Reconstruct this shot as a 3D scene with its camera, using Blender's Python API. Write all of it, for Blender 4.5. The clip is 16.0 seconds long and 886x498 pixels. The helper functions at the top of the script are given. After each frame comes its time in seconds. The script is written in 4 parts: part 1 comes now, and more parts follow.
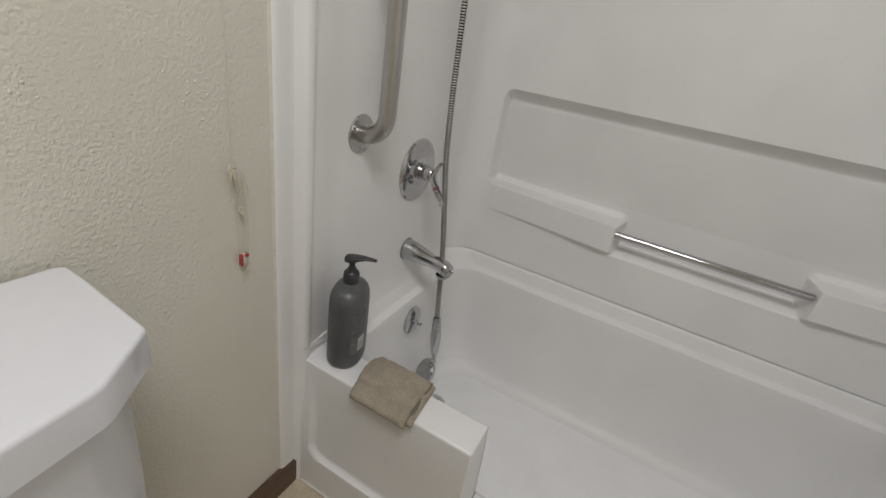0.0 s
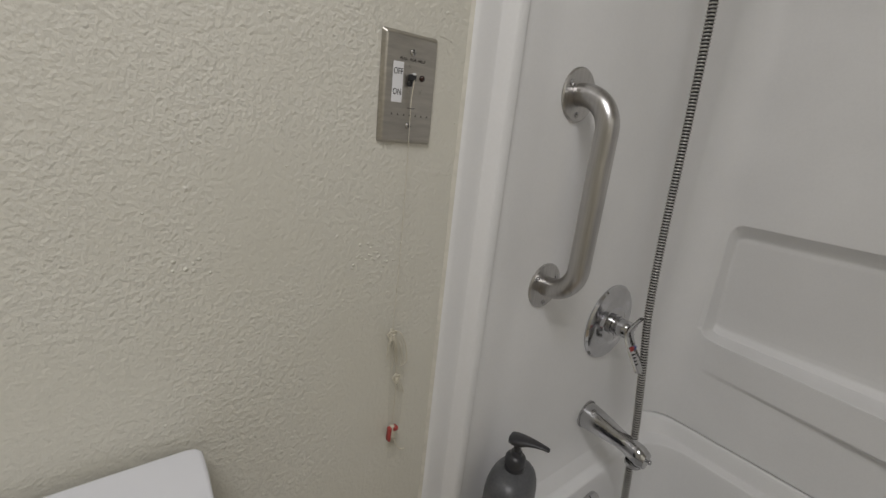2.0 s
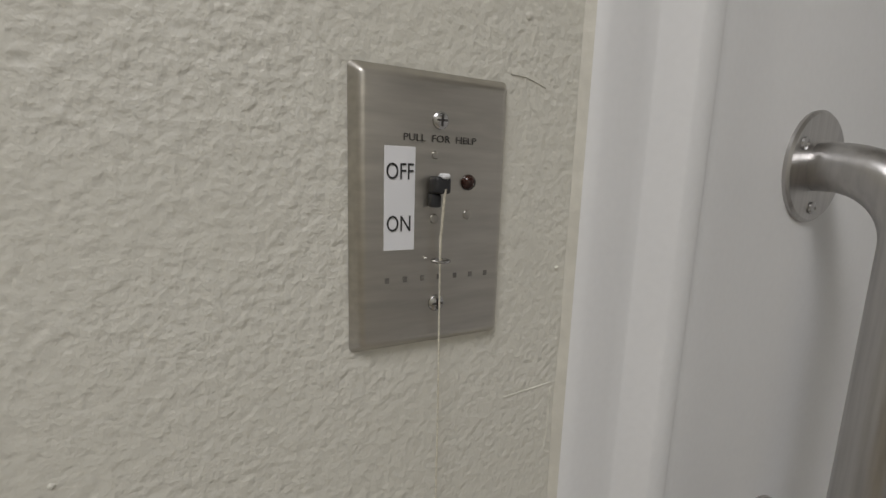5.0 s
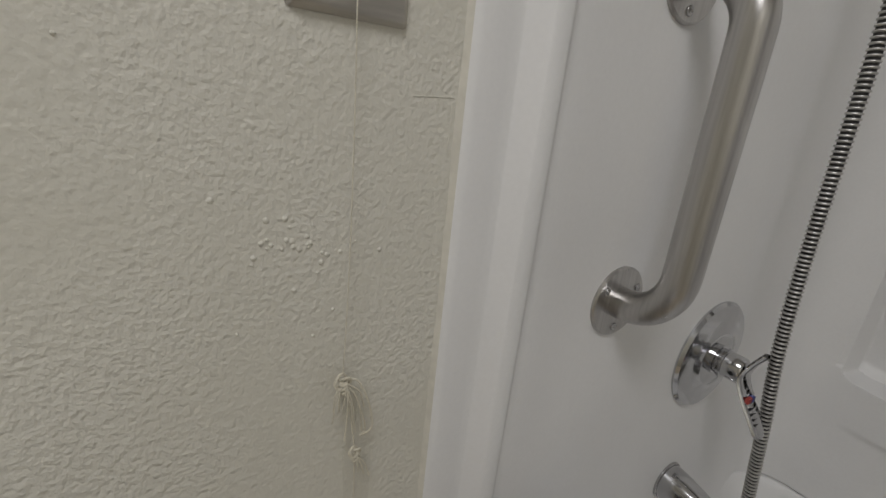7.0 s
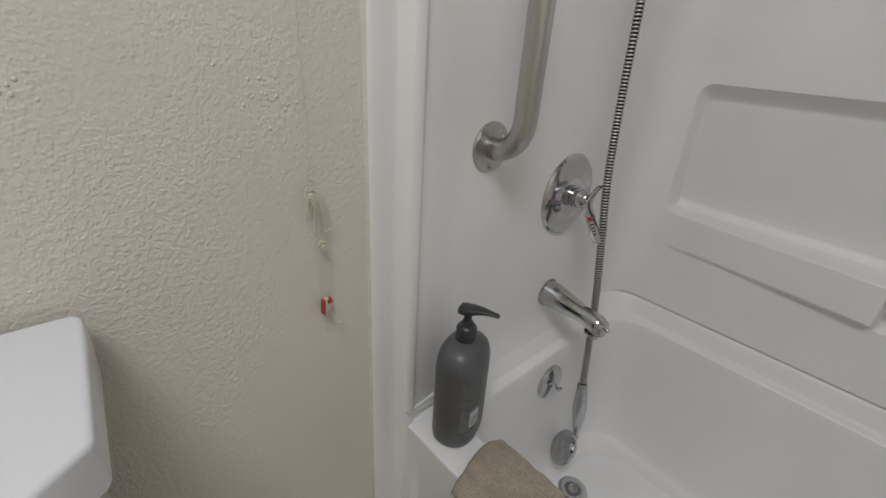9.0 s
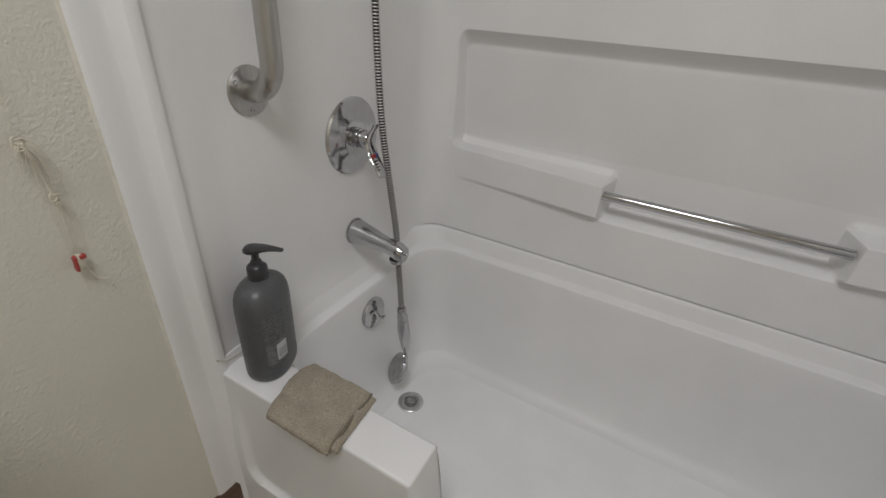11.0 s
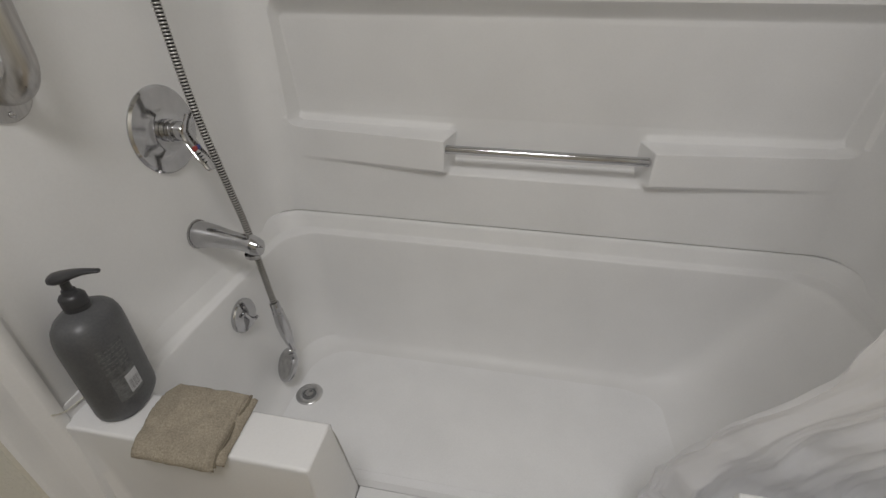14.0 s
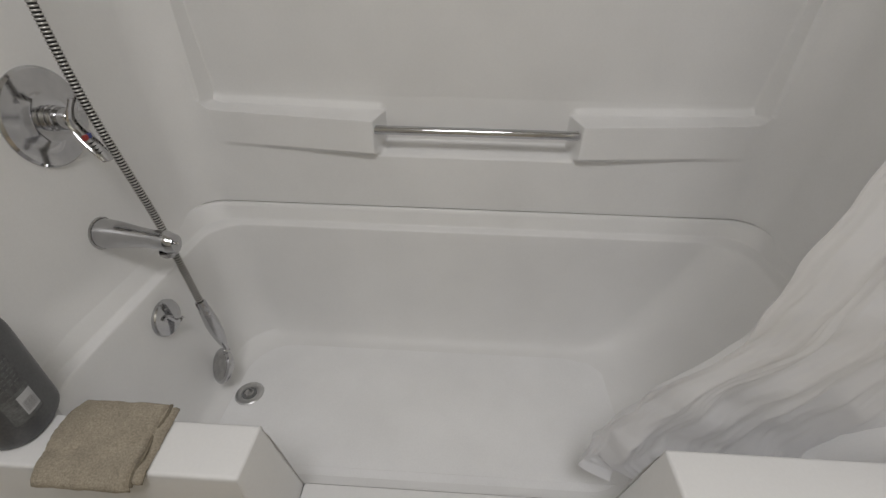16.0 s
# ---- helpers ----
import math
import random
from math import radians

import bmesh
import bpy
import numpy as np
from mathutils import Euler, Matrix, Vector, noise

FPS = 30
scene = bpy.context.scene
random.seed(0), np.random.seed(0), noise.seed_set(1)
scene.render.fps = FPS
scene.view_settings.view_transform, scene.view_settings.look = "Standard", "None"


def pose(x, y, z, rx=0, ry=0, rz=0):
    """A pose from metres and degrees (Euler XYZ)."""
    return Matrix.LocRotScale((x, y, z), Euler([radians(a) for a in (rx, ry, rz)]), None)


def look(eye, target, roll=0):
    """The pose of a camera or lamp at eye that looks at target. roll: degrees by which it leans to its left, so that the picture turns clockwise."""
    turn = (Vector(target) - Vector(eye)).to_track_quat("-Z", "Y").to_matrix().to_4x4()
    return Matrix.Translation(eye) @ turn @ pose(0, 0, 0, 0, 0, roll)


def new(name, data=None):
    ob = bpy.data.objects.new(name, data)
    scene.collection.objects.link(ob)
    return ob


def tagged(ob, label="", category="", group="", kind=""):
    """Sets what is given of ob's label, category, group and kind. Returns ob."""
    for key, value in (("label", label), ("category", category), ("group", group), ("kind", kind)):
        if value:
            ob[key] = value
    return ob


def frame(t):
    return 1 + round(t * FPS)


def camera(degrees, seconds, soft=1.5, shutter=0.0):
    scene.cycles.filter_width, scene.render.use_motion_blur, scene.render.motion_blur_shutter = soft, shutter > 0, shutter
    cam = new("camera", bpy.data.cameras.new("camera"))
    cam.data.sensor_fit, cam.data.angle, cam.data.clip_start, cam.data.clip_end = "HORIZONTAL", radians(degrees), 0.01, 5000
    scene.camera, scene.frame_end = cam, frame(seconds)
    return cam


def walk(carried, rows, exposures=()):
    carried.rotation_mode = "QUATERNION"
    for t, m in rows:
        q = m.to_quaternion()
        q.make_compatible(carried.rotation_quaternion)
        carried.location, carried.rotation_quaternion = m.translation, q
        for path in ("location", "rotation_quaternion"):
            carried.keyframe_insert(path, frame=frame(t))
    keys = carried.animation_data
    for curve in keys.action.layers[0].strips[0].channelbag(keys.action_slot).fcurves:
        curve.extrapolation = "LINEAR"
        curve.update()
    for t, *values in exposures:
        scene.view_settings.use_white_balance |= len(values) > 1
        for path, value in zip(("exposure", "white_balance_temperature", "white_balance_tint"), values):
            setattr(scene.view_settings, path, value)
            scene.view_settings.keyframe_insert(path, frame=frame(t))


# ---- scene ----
cam = camera(91.5, 16.0)
PATH = [
    (0, (0.554, 0.012, 1.08), (-0.191, 1.641, 0.19), 9.9),
    (0.5, (0.513, 0.049, 1.086), (-0.605, 1.503, 0.29), 8.3),
    (1, (0.446, 0.127, 1.084), (-1.002, 1.351, 0.449), 7.3),
    (1.5, (0.46, 0.107, 1.101), (-1.024, 1.333, 0.557), 6.1),
    (2, (0.427, 0.14, 1.117), (-1.051, 1.368, 0.561), 6.1),
    (2.5, (0.352, 0.226, 1.111), (-1.236, 1.358, 0.667), 7.3),
    (3, (0.283, 0.274, 1.132), (-1.379, 1.327, 0.771), 3.9),
    (3.5, (0.25, 0.297, 1.161), (-1.482, 1.254, 0.874), 1.9),
    (3.7, (0.235, 0.304, 1.169), (-1.509, 1.242, 0.891), 1.1),
    (5.8, (0.156, 0.346, 1.148), (-1.575, 1.258, 0.734), 2.1),
    (6, (0.179, 0.341, 1.122), (-1.536, 1.267, 0.675), 2.2),
    (6.5, (0.224, 0.326, 1.083), (-1.462, 1.285, 0.594), 4.4),
    (7, (0.267, 0.328, 1.046), (-1.341, 1.353, 0.44), 5.9),
    (7.5, (0.305, 0.309, 0.997), (-1.265, 1.360, 0.335), 6.7),
    (8, (0.350, 0.289, 0.983), (-1.200, 1.356, 0.307), 8.2),
    (8.5, (0.407, 0.268, 1.006), (-1.097, 1.337, 0.235), 4.6),
    (9, (0.453, 0.217, 1.021), (-0.859, 1.441, 0.138), 3.7),
    (9.5, (0.524, 0.162, 1.05), (-0.572, 1.591, 0.18), 4.9),
    (10, (0.584, 0.203, 1.028), (-0.465, 1.633, 0.105), 6.0),
    (10.2, (0.593, 0.24, 1.013), (-0.418, 1.686, 0.072), 6.1),
    (12.3, (0.657, 0.22, 1.011), (0.166, 1.871, -0.006), 1.7),
    (12.5, (0.652, 0.216, 1.002), (0.188, 1.879, -0.006), 1.9),
    (13, (0.676, 0.234, 1.005), (0.27, 1.901, -0.023), 0.6),
    (13.5, (0.679, 0.246, 0.997), (0.333, 1.915, -0.048), 0.3),
    (14, (0.685, 0.244, 0.999), (0.387, 1.915, -0.059), 0.3),
    (14.5, (0.692, 0.246, 0.996), (0.442, 1.914, -0.079), 0.4),
    (15, (0.705, 0.26, 0.991), (0.514, 1.919, -0.109), 0.5),
    (15.5, (0.719, 0.267, 0.987), (0.593, 1.919, -0.133), 0.6),
    (16, (0.721, 0.27, 0.989), (0.644, 1.92, -0.138), 0.9),
]
walk(cam, [(t, look(eye, target, roll)) for t, eye, target, roll in PATH],
     exposures=[(0, -0.06, 6500, 11), (0.5, -0.16, 6500, 11), (1.5, -0.35, 6480, 11), (3.5, -0.39, 6400, 12), (6, -0.42, 6380, 11), (7, -0.42, 6420, 11), (7.5, -0.40, 6420, 11), (8, -0.28, 6380, 11),
                (9, -0.15, 6320, 11), (10, -0.12, 6320, 11), (12.5, -0.12, 6500, 11), (16, -0.09, 6500, 11)])

# ---- light ----
world = bpy.data.worlds.new("world")
scene.world = world
world.use_nodes = True
world.node_tree.nodes["Background"].inputs[0].default_value = (0.9, 0.92, 1.0, 1)
world.node_tree.nodes["Background"].inputs[1].default_value = 0.05

LX, LY = 0.74, -0.22     # the ceiling light
lamp = bpy.data.lights.new("ceiling_lamp", "AREA")
lamp.shape, lamp.size, lamp.energy, lamp.color = "DISK", 0.62, 15.7, (0.99, 0.985, 1.0)
lamp_ob = new("ceiling_lamp", lamp)
lamp_ob.matrix_world = look((LX, LY, 2.27), (LX, LY, 0))


# ---- materials ----
def material(name, color, rough=0.5, metal=0.0, grain=0.0, grain_scale=60, blotch=0.0, blotch_scale=4.0,
             bump=0.0, bump_scale=200.0, stretch=(1, 1, 1), coat=0.0, rough_var=0.0, spec=0.5):
    """A procedural surface: base colour with fine grain and broad blotches, relief and uneven gloss."""
    m = bpy.data.materials.new(name)
    m.use_nodes = True
    n, l = m.node_tree.nodes, m.node_tree.links
    b = n["Principled BSDF"]
    b.inputs["Base Color"].default_value = (*color, 1)
    b.inputs["Roughness"].default_value = rough
    b.inputs["Metallic"].default_value = metal
    b.inputs["Specular IOR Level"].default_value = spec
    b.inputs["Coat Weight"].default_value = coat
    b.inputs["Coat Roughness"].default_value = 0.12
    co = n.new("ShaderNodeTexCoord")
    mp = n.new("ShaderNodeMapping")
    mp.inputs["Scale"].default_value = stretch
    l.new(co.outputs["Object"], mp.inputs["Vector"])

    def noise_node(scale, detail=4.0):
        t = n.new("ShaderNodeTexNoise")
        t.inputs["Scale"].default_value, t.inputs["Detail"].default_value = scale, detail
        l.new(mp.outputs["Vector"], t.inputs["Vector"])
        return t

    out = None
    for amount, scale in ((blotch, blotch_scale), (grain, grain_scale)):
        if amount:
            t = noise_node(scale)
            r = n.new("ShaderNodeMapRange")
            r.inputs["From Min"].default_value, r.inputs["From Max"].default_value = 0.3, 0.7
            r.inputs["To Min"].default_value, r.inputs["To Max"].default_value = 1 - amount, 1 + amount
            l.new(t.outputs["Fac"], r.inputs["Value"])
            mix = n.new("ShaderNodeMix")
            mix.data_type, mix.blend_type = "RGBA", "MULTIPLY"
            mix.inputs["Factor"].default_value = 1
            if out is None:
                mix.inputs["A"].default_value = (*color, 1)
            else:
                l.new(out, mix.inputs["A"])
            l.new(r.outputs["Result"], mix.inputs["B"])
            out = mix.outputs["Result"]
    if out is not None:
        l.new(out, b.inputs["Base Color"])
    if rough_var:
        t = noise_node(blotch_scale * 3)
        r = n.new("ShaderNodeMapRange")
        r.inputs["To Min"].default_value, r.inputs["To Max"].default_value = rough - rough_var, rough + rough_var
        l.new(t.outputs["Fac"], r.inputs["Value"])
        l.new(r.outputs["Result"], b.inputs["Roughness"])
    if bump:
        t = noise_node(bump_scale, 6.0)
        k = n.new("ShaderNodeBump")
        k.inputs["Strength"].default_value, k.inputs["Distance"].default_value = 1.0, bump
        l.new(t.outputs["Fac"], k.inputs["Height"])
        l.new(k.outputs["Normal"], b.inputs["Normal"])
    return m


def textured_paint():
    """Cream wall paint over a hand-rolled orange-peel texture: rounded, partly flattened blobs of a few millimetres."""
    m = bpy.data.materials.new("cream_textured_paint")
    m.use_nodes = True
    n, l = m.node_tree.nodes, m.node_tree.links
    b = n["Principled BSDF"]
    b.inputs["Roughness"].default_value = 0.5
    b.inputs["Specular IOR Level"].default_value = 0.35
    co = n.new("ShaderNodeTexCoord")

    def tex(scale, detail, rough=0.5, distort=0.0):
        t = n.new("ShaderNodeTexNoise")
        t.inputs["Scale"].default_value, t.inputs["Detail"].default_value = scale, detail
        t.inputs["Roughness"].default_value, t.inputs["Distortion"].default_value = rough, distort
        l.new(co.outputs["Object"], t.inputs["Vector"])
        return t

    def ramp(src, lo, hi, a=0.0, c=1.0, smooth=True):
        r = n.new("ShaderNodeMapRange")
        r.interpolation_type = "SMOOTHSTEP" if smooth else "LINEAR"
        for key, v in (("From Min", lo), ("From Max", hi), ("To Min", a), ("To Max", c)):
            r.inputs[key].default_value = v
        l.new(src, r.inputs["Value"])
        return r.outputs["Result"]

    def maths(op, a, c):
        q = n.new("ShaderNodeMath")
        q.operation = op
        for i, v in enumerate((a, c)):
            if isinstance(v, (int, float)):
                q.inputs[i].default_value = v
            else:
                l.new(v, q.inputs[i])
        return q.outputs[0]

    lumps = ramp(tex(165, 1.5, 0.5, 0.0).outputs["Fac"], 0.28, 0.72)
    grit = ramp(tex(340, 2.0, 0.55).outputs["Fac"], 0.30, 0.70)
    broad = ramp(tex(6, 3.0).outputs["Fac"], 0.30, 0.66, 0.45, 1.0)
    height = maths("MULTIPLY", maths("ADD", maths("MULTIPLY", lumps, 0.75), maths("MULTIPLY", grit, 0.32)), broad)
    k = n.new("ShaderNodeBump")
    k.inputs["Strength"].default_value, k.inputs["Distance"].default_value = 1.0, 0.00080
    l.new(height, k.inputs["Height"])
    l.new(k.outputs["Normal"], b.inputs["Normal"])
    c = n.new("ShaderNodeMix")
    c.data_type = "RGBA"
    c.inputs["A"].default_value = (0.642, 0.620, 0.536, 1)
    c.inputs["B"].default_value = (0.692, 0.672, 0.597, 1)
    l.new(ramp(tex(3.0, 5.0).outputs["Fac"], 0.3, 0.7), c.inputs["Factor"])
    l.new(c.outputs["Result"], b.inputs["Base Color"])
    return m


def brushed(name, color, rough, stretch, aniso=0.0):
    m = material(name, color, rough, 1.0, grain=0.10, grain_scale=260, blotch=0.07, blotch_scale=22, stretch=stretch,
                 bump=0.00006, bump_scale=420, rough_var=0.07)
    return m


PAINT = textured_paint()
CEILING = material("ceiling_paint", (0.80, 0.79, 0.77), 0.8, grain=0.03, blotch=0.03, bump=0.001, bump_scale=90)
GEL = material("white_gelcoat", (0.800, 0.797, 0.790), 0.46, grain=0.012, grain_scale=240, blotch=0.03, blotch_scale=5,
               bump=0.00012, bump_scale=70, rough_var=0.06)
GEL_SILL = material("white_sill_gelcoat", (0.790, 0.788, 0.785), 0.42, grain=0.012, grain_scale=200, blotch=0.025, bump=0.0001, bump_scale=60)
GEL_FLOOR = material("ribbed_gelcoat", (0.855, 0.855, 0.855), 0.5, grain=0.02, grain_scale=300, blotch=0.03, blotch_scale=6, bump=0.0003, bump_scale=380)
CAULK = material("old_caulk", (0.66, 0.635, 0.555), 0.6, grain=0.05, grain_scale=120, blotch=0.08, blotch_scale=20, bump=0.0008, bump_scale=120)
CHROME = material("chrome", (0.52, 0.52, 0.53), 0.11, 1.0, blotch=0.05, blotch_scale=45, rough_var=0.06, grain=0.02)
DULL_CHROME = material("worn_chrome", (0.46, 0.455, 0.45), 0.24, 1.0, blotch=0.12, blotch_scale=60, rough_var=0.09, grain=0.05)
SATIN = material("satin_chrome", (0.60, 0.60, 0.60), 0.30, 1.0, blotch=0.06, blotch_scale=50, rough_var=0.08, grain=0.03)
STEEL = brushed("brushed_steel", (0.49, 0.478, 0.465), 0.30, (1, 1, 0.05))
PLATE = brushed("brushed_plate", (0.50, 0.475, 0.43), 0.36, (1, 0.12, 1))
DARK = material("dark_plastic", (0.022, 0.022, 0.024), 0.42, grain=0.1, grain_scale=300, bump=0.0001)
BOTTLE = material("charcoal_plastic", (0.088, 0.090, 0.094), 0.38, grain=0.12, grain_scale=260, blotch=0.1, blotch_scale=20, rough_var=0.06)
PUMP = material("black_pump_plastic", (0.034, 0.034, 0.037), 0.36, grain=0.1, grain_scale=200)
PRINT = material("grey_print", (0.100, 0.103, 0.105), 0.55, grain=0.2, grain_scale=500, blotch=0.25, blotch_scale=150)
PRINT_LIGHT = material("pale_print", (0.55, 0.56, 0.58), 0.5, grain=0.1, grain_scale=700)
PANEL = material("worn_grey_panel", (0.150, 0.154, 0.156), 0.55, grain=0.2, grain_scale=500, blotch=0.3, blotch_scale=130)
BAR_GREY = material("faded_barcode_ink", (0.25, 0.25, 0.265), 0.6, grain=0.05)
FAINT_INK = material("faint_print_ink", (0.165, 0.168, 0.172), 0.6, grain=0.1)
TOWEL = material("taupe_terry", (0.370, 0.326, 0.257), 0.95, grain=0.22, grain_scale=420, blotch=0.10, blotch_scale=22, bump=0.0022, bump_scale=520, spec=0.1)
SEAM = material("taupe_hem", (0.19, 0.165, 0.125), 0.95, grain=0.2, grain_scale=500, bump=0.001, bump_scale=600, spec=0.1)
CHINA = material("white_china", (0.690, 0.695, 0.725), 0.16, grain=0.006, blotch=0.015, blotch_scale=5, coat=0.4)
BASE = material("brown_baseboard", (0.105, 0.062, 0.040), 0.5, grain=0.25, grain_scale=90, blotch=0.2, blotch_scale=12, stretch=(1, 0.12, 1), bump=0.0004, bump_scale=150)
VINYL = material("tan_vinyl", (0.52, 0.44, 0.325), 0.45, grain=0.10, grain_scale=160, blotch=0.16, blotch_scale=14, bump=0.0003, bump_scale=140)
LABEL = material("white_sticker", (0.80, 0.80, 0.81), 0.45, grain=0.015)
INK = material("black_ink", (0.02, 0.02, 0.02), 0.5, grain=0.05)
FADED_ETCH = material("worn_engraving", (0.15, 0.14, 0.125), 0.5, grain=0.1, grain_scale=500)
ETCH = material("etched_letters", (0.06, 0.055, 0.05), 0.5, grain=0.1, grain_scale=500)
STRING = material("cream_cord", (0.64, 0.60, 0.49), 0.9, grain=0.2, grain_scale=900, bump=0.0004, bump_scale=1500)
RED = material("red_plastic", (0.36, 0.052, 0.045), 0.4, grain=0.08, grain_scale=300)
BLUE = material("blue_plastic", (0.06, 0.08, 0.26), 0.4, grain=0.08, grain_scale=300)
HOSE = material("hose_steel", (0.56, 0.55, 0.53), 0.50, 1.0, blotch=0.08, blotch_scale=60, grain=0.04)
RUBBER = material("black_hose_gap", (0.022, 0.021, 0.020), 0.6, grain=0.1)
LED = material("dark_lens", (0.035, 0.014, 0.010), 0.12, grain=0.05)


def sheet_material(name, color, through_amount, clear=0.0):
    m = bpy.data.materials.new(name)
    m.use_nodes = True
    n, l = m.node_tree.nodes, m.node_tree.links
    b = n["Principled BSDF"]
    b.inputs["Base Color"].default_value = (*color, 1)
    b.inputs["Roughness"].default_value = 0.42
    t = n.new("ShaderNodeBsdfTranslucent")
    t.inputs["Color"].default_value = (*color, 1)
    mix = n.new("ShaderNodeMixShader")
    mix.inputs[0].default_value = through_amount
    l.new(b.outputs[0], mix.inputs[1])
    l.new(t.outputs[0], mix.inputs[2])
    g = n.new("ShaderNodeBsdfTransparent")
    mix2 = n.new("ShaderNodeMixShader")
    mix2.inputs[0].default_value = clear
    l.new(mix.outputs[0], mix2.inputs[1])
    l.new(g.outputs[0], mix2.inputs[2])
    l.new(mix2.outputs[0], n["Material Output"].inputs[0])
    co, z, k = n.new("ShaderNodeTexCoord"), n.new("ShaderNodeTexNoise"), n.new("ShaderNodeBump")
    z.inputs["Scale"].default_value, z.inputs["Detail"].default_value = 45, 5
    k.inputs["Distance"].default_value = 0.0012
    l.new(co.outputs["Object"], z.inputs["Vector"])
    l.new(z.outputs["Fac"], k.inputs["Height"])
    for s in (b, t):
        l.new(k.outputs["Normal"], s.inputs["Normal"])
    return m


CURTAIN = sheet_material("white_vinyl_curtain", (0.90, 0.90, 0.92), 0.36, 0.10)
# nearly clear tint that carries the yellowish shadow beside the pull cord
SHADE_TINT = sheet_material("yellowish_shade_tint", (0.66, 0.60, 0.42), 0.2, 0.92)
GLOW = bpy.data.materials.new("lit_diffuser")
GLOW.use_nodes = True
GLOW.node_tree.nodes["Principled BSDF"].inputs["Emission Color"].default_value = (1, 0.96, 0.9, 1)
GLOW.node_tree.nodes["Principled BSDF"].inputs["Emission Strength"].default_value = 2.0


# ---- builders ----
def thing(name, at, label, category, group=""):
    return tagged(new(name), label, category, group) if at is None else _placed(new(name), at, label, category, group)


def _placed(ob, at, label, category, group):
    ob.matrix_basis = Matrix.Translation(at)
    return tagged(ob, label, category, group)


def finish(name, me, mat, parent=None, label="", sharp=35, smooth=True):
    me.materials.append(mat)
    ob = new(name, me)
    if smooth and len(me.polygons):
        me.polygons.foreach_set("use_smooth", [True] * len(me.polygons))
        me.set_sharp_from_angle(angle=radians(sharp))
    if parent is not None:
        m = parent.matrix_basis.copy()
        if parent.parent is not None:
            m = parent.parent.matrix_basis @ parent.matrix_parent_inverse @ m
        ob.parent = parent
        ob.matrix_parent_inverse = m.inverted()
    return tagged(ob, label)


def part(name, bm, mat, parent=None, label="", sharp=35, smooth=True):
    me = bpy.data.meshes.new(name)
    bmesh.ops.recalc_face_normals(bm, faces=bm.faces)
    bm.to_mesh(me)
    bm.free()
    return finish(name, me, mat, parent, label, sharp, smooth)


def grid(name, P, mat, parent=None, label="", sharp=40, flip=False, closed=False, keep=None):
    """A mesh from an array of points P[row, column]; closed joins the last column to the first."""
    r, c = P.shape[:2]
    faces = []
    for i in range(r - 1):
        for j in range(c if closed else c - 1):
            j2 = (j + 1) % c
            if keep is None or keep(i, j):
                f = (i * c + j, i * c + j2, (i + 1) * c + j2, (i + 1) * c + j)
                faces.append(f[::-1] if flip else f)
    me = bpy.data.meshes.new(name)
    me.from_pydata([tuple(v) for v in P.reshape(-1, 3)], [], faces)
    me.update()
    return finish(name, me, mat, parent, label, sharp)


def solid_box(x0, x1, y0, y1, z0, z1, bevel=0.0, seg=2, bm=None):
    bm = bm or bmesh.new()
    made = bmesh.ops.create_cube(bm, size=1.0)["verts"]
    for v in made:
        v.co = ((x0 + x1) / 2 + v.co.x * (x1 - x0), (y0 + y1) / 2 + v.co.y * (y1 - y0), (z0 + z1) / 2 + v.co.z * (z1 - z0))
    if bevel:
        edges = list({e for v in made for e in v.link_edges})
        bmesh.ops.bevel(bm, geom=edges, offset=bevel, segments=seg, affect="EDGES", profile=0.5)
    return bm


def prism(poly, axis, lo, hi, bevel=0.0, seg=3):
    """A closed outline carried along an axis: 'x' takes (y, z), 'y' takes (x, z), 'z' takes (x, y)."""
    bm = bmesh.new()

    def at(p, s):
        return {"x": (s, p[0], p[1]), "y": (p[0], s, p[1]), "z": (p[0], p[1], s)}[axis]

    a = [bm.verts.new(at(p, lo)) for p in poly]
    b = [bm.verts.new(at(p, hi)) for p in poly]
    bm.faces.new(a), bm.faces.new(b[::-1])
    for i in range(len(poly)):
        j = (i + 1) % len(poly)
        bm.faces.new((a[i], b[i], b[j], a[j]))
    if bevel:
        bmesh.ops.recalc_face_normals(bm, faces=bm.faces)
        bmesh.ops.bevel(bm, geom=list(bm.edges), offset=bevel, segments=seg, affect="EDGES", profile=0.5, clamp_overlap=True)
    return bm


def sweep(points, radius, segs=14, cap=True, bm=None):
    """A round tube along points; radius is one number or one for each point."""
    bm = bm or bmesh.new()
    pts = [Vector(p) for p in points]
    rad = radius if isinstance(radius, (list, tuple)) else [radius] * len(pts)
    side, rings = None, []
    for i, p in enumerate(pts):
        d = (pts[min(i + 1, len(pts) - 1)] - pts[max(i - 1, 0)]).normalized()
        if side is None:
            side = d.orthogonal().normalized()
        side = (side - d * side.dot(d)).normalized()
        up = d.cross(side)
        rings.append([bm.verts.new(p + rad[i] * (math.cos(a) * side + math.sin(a) * up)) for a in (2 * math.pi * k / segs for k in range(segs))])
    for a, b in zip(rings, rings[1:]):
        for k in range(segs):
            bm.faces.new((a[k], a[(k + 1) % segs], b[(k + 1) % segs], b[k]))
    if cap:
        bm.faces.new(rings[0][::-1]), bm.faces.new(rings[-1])
    return bm


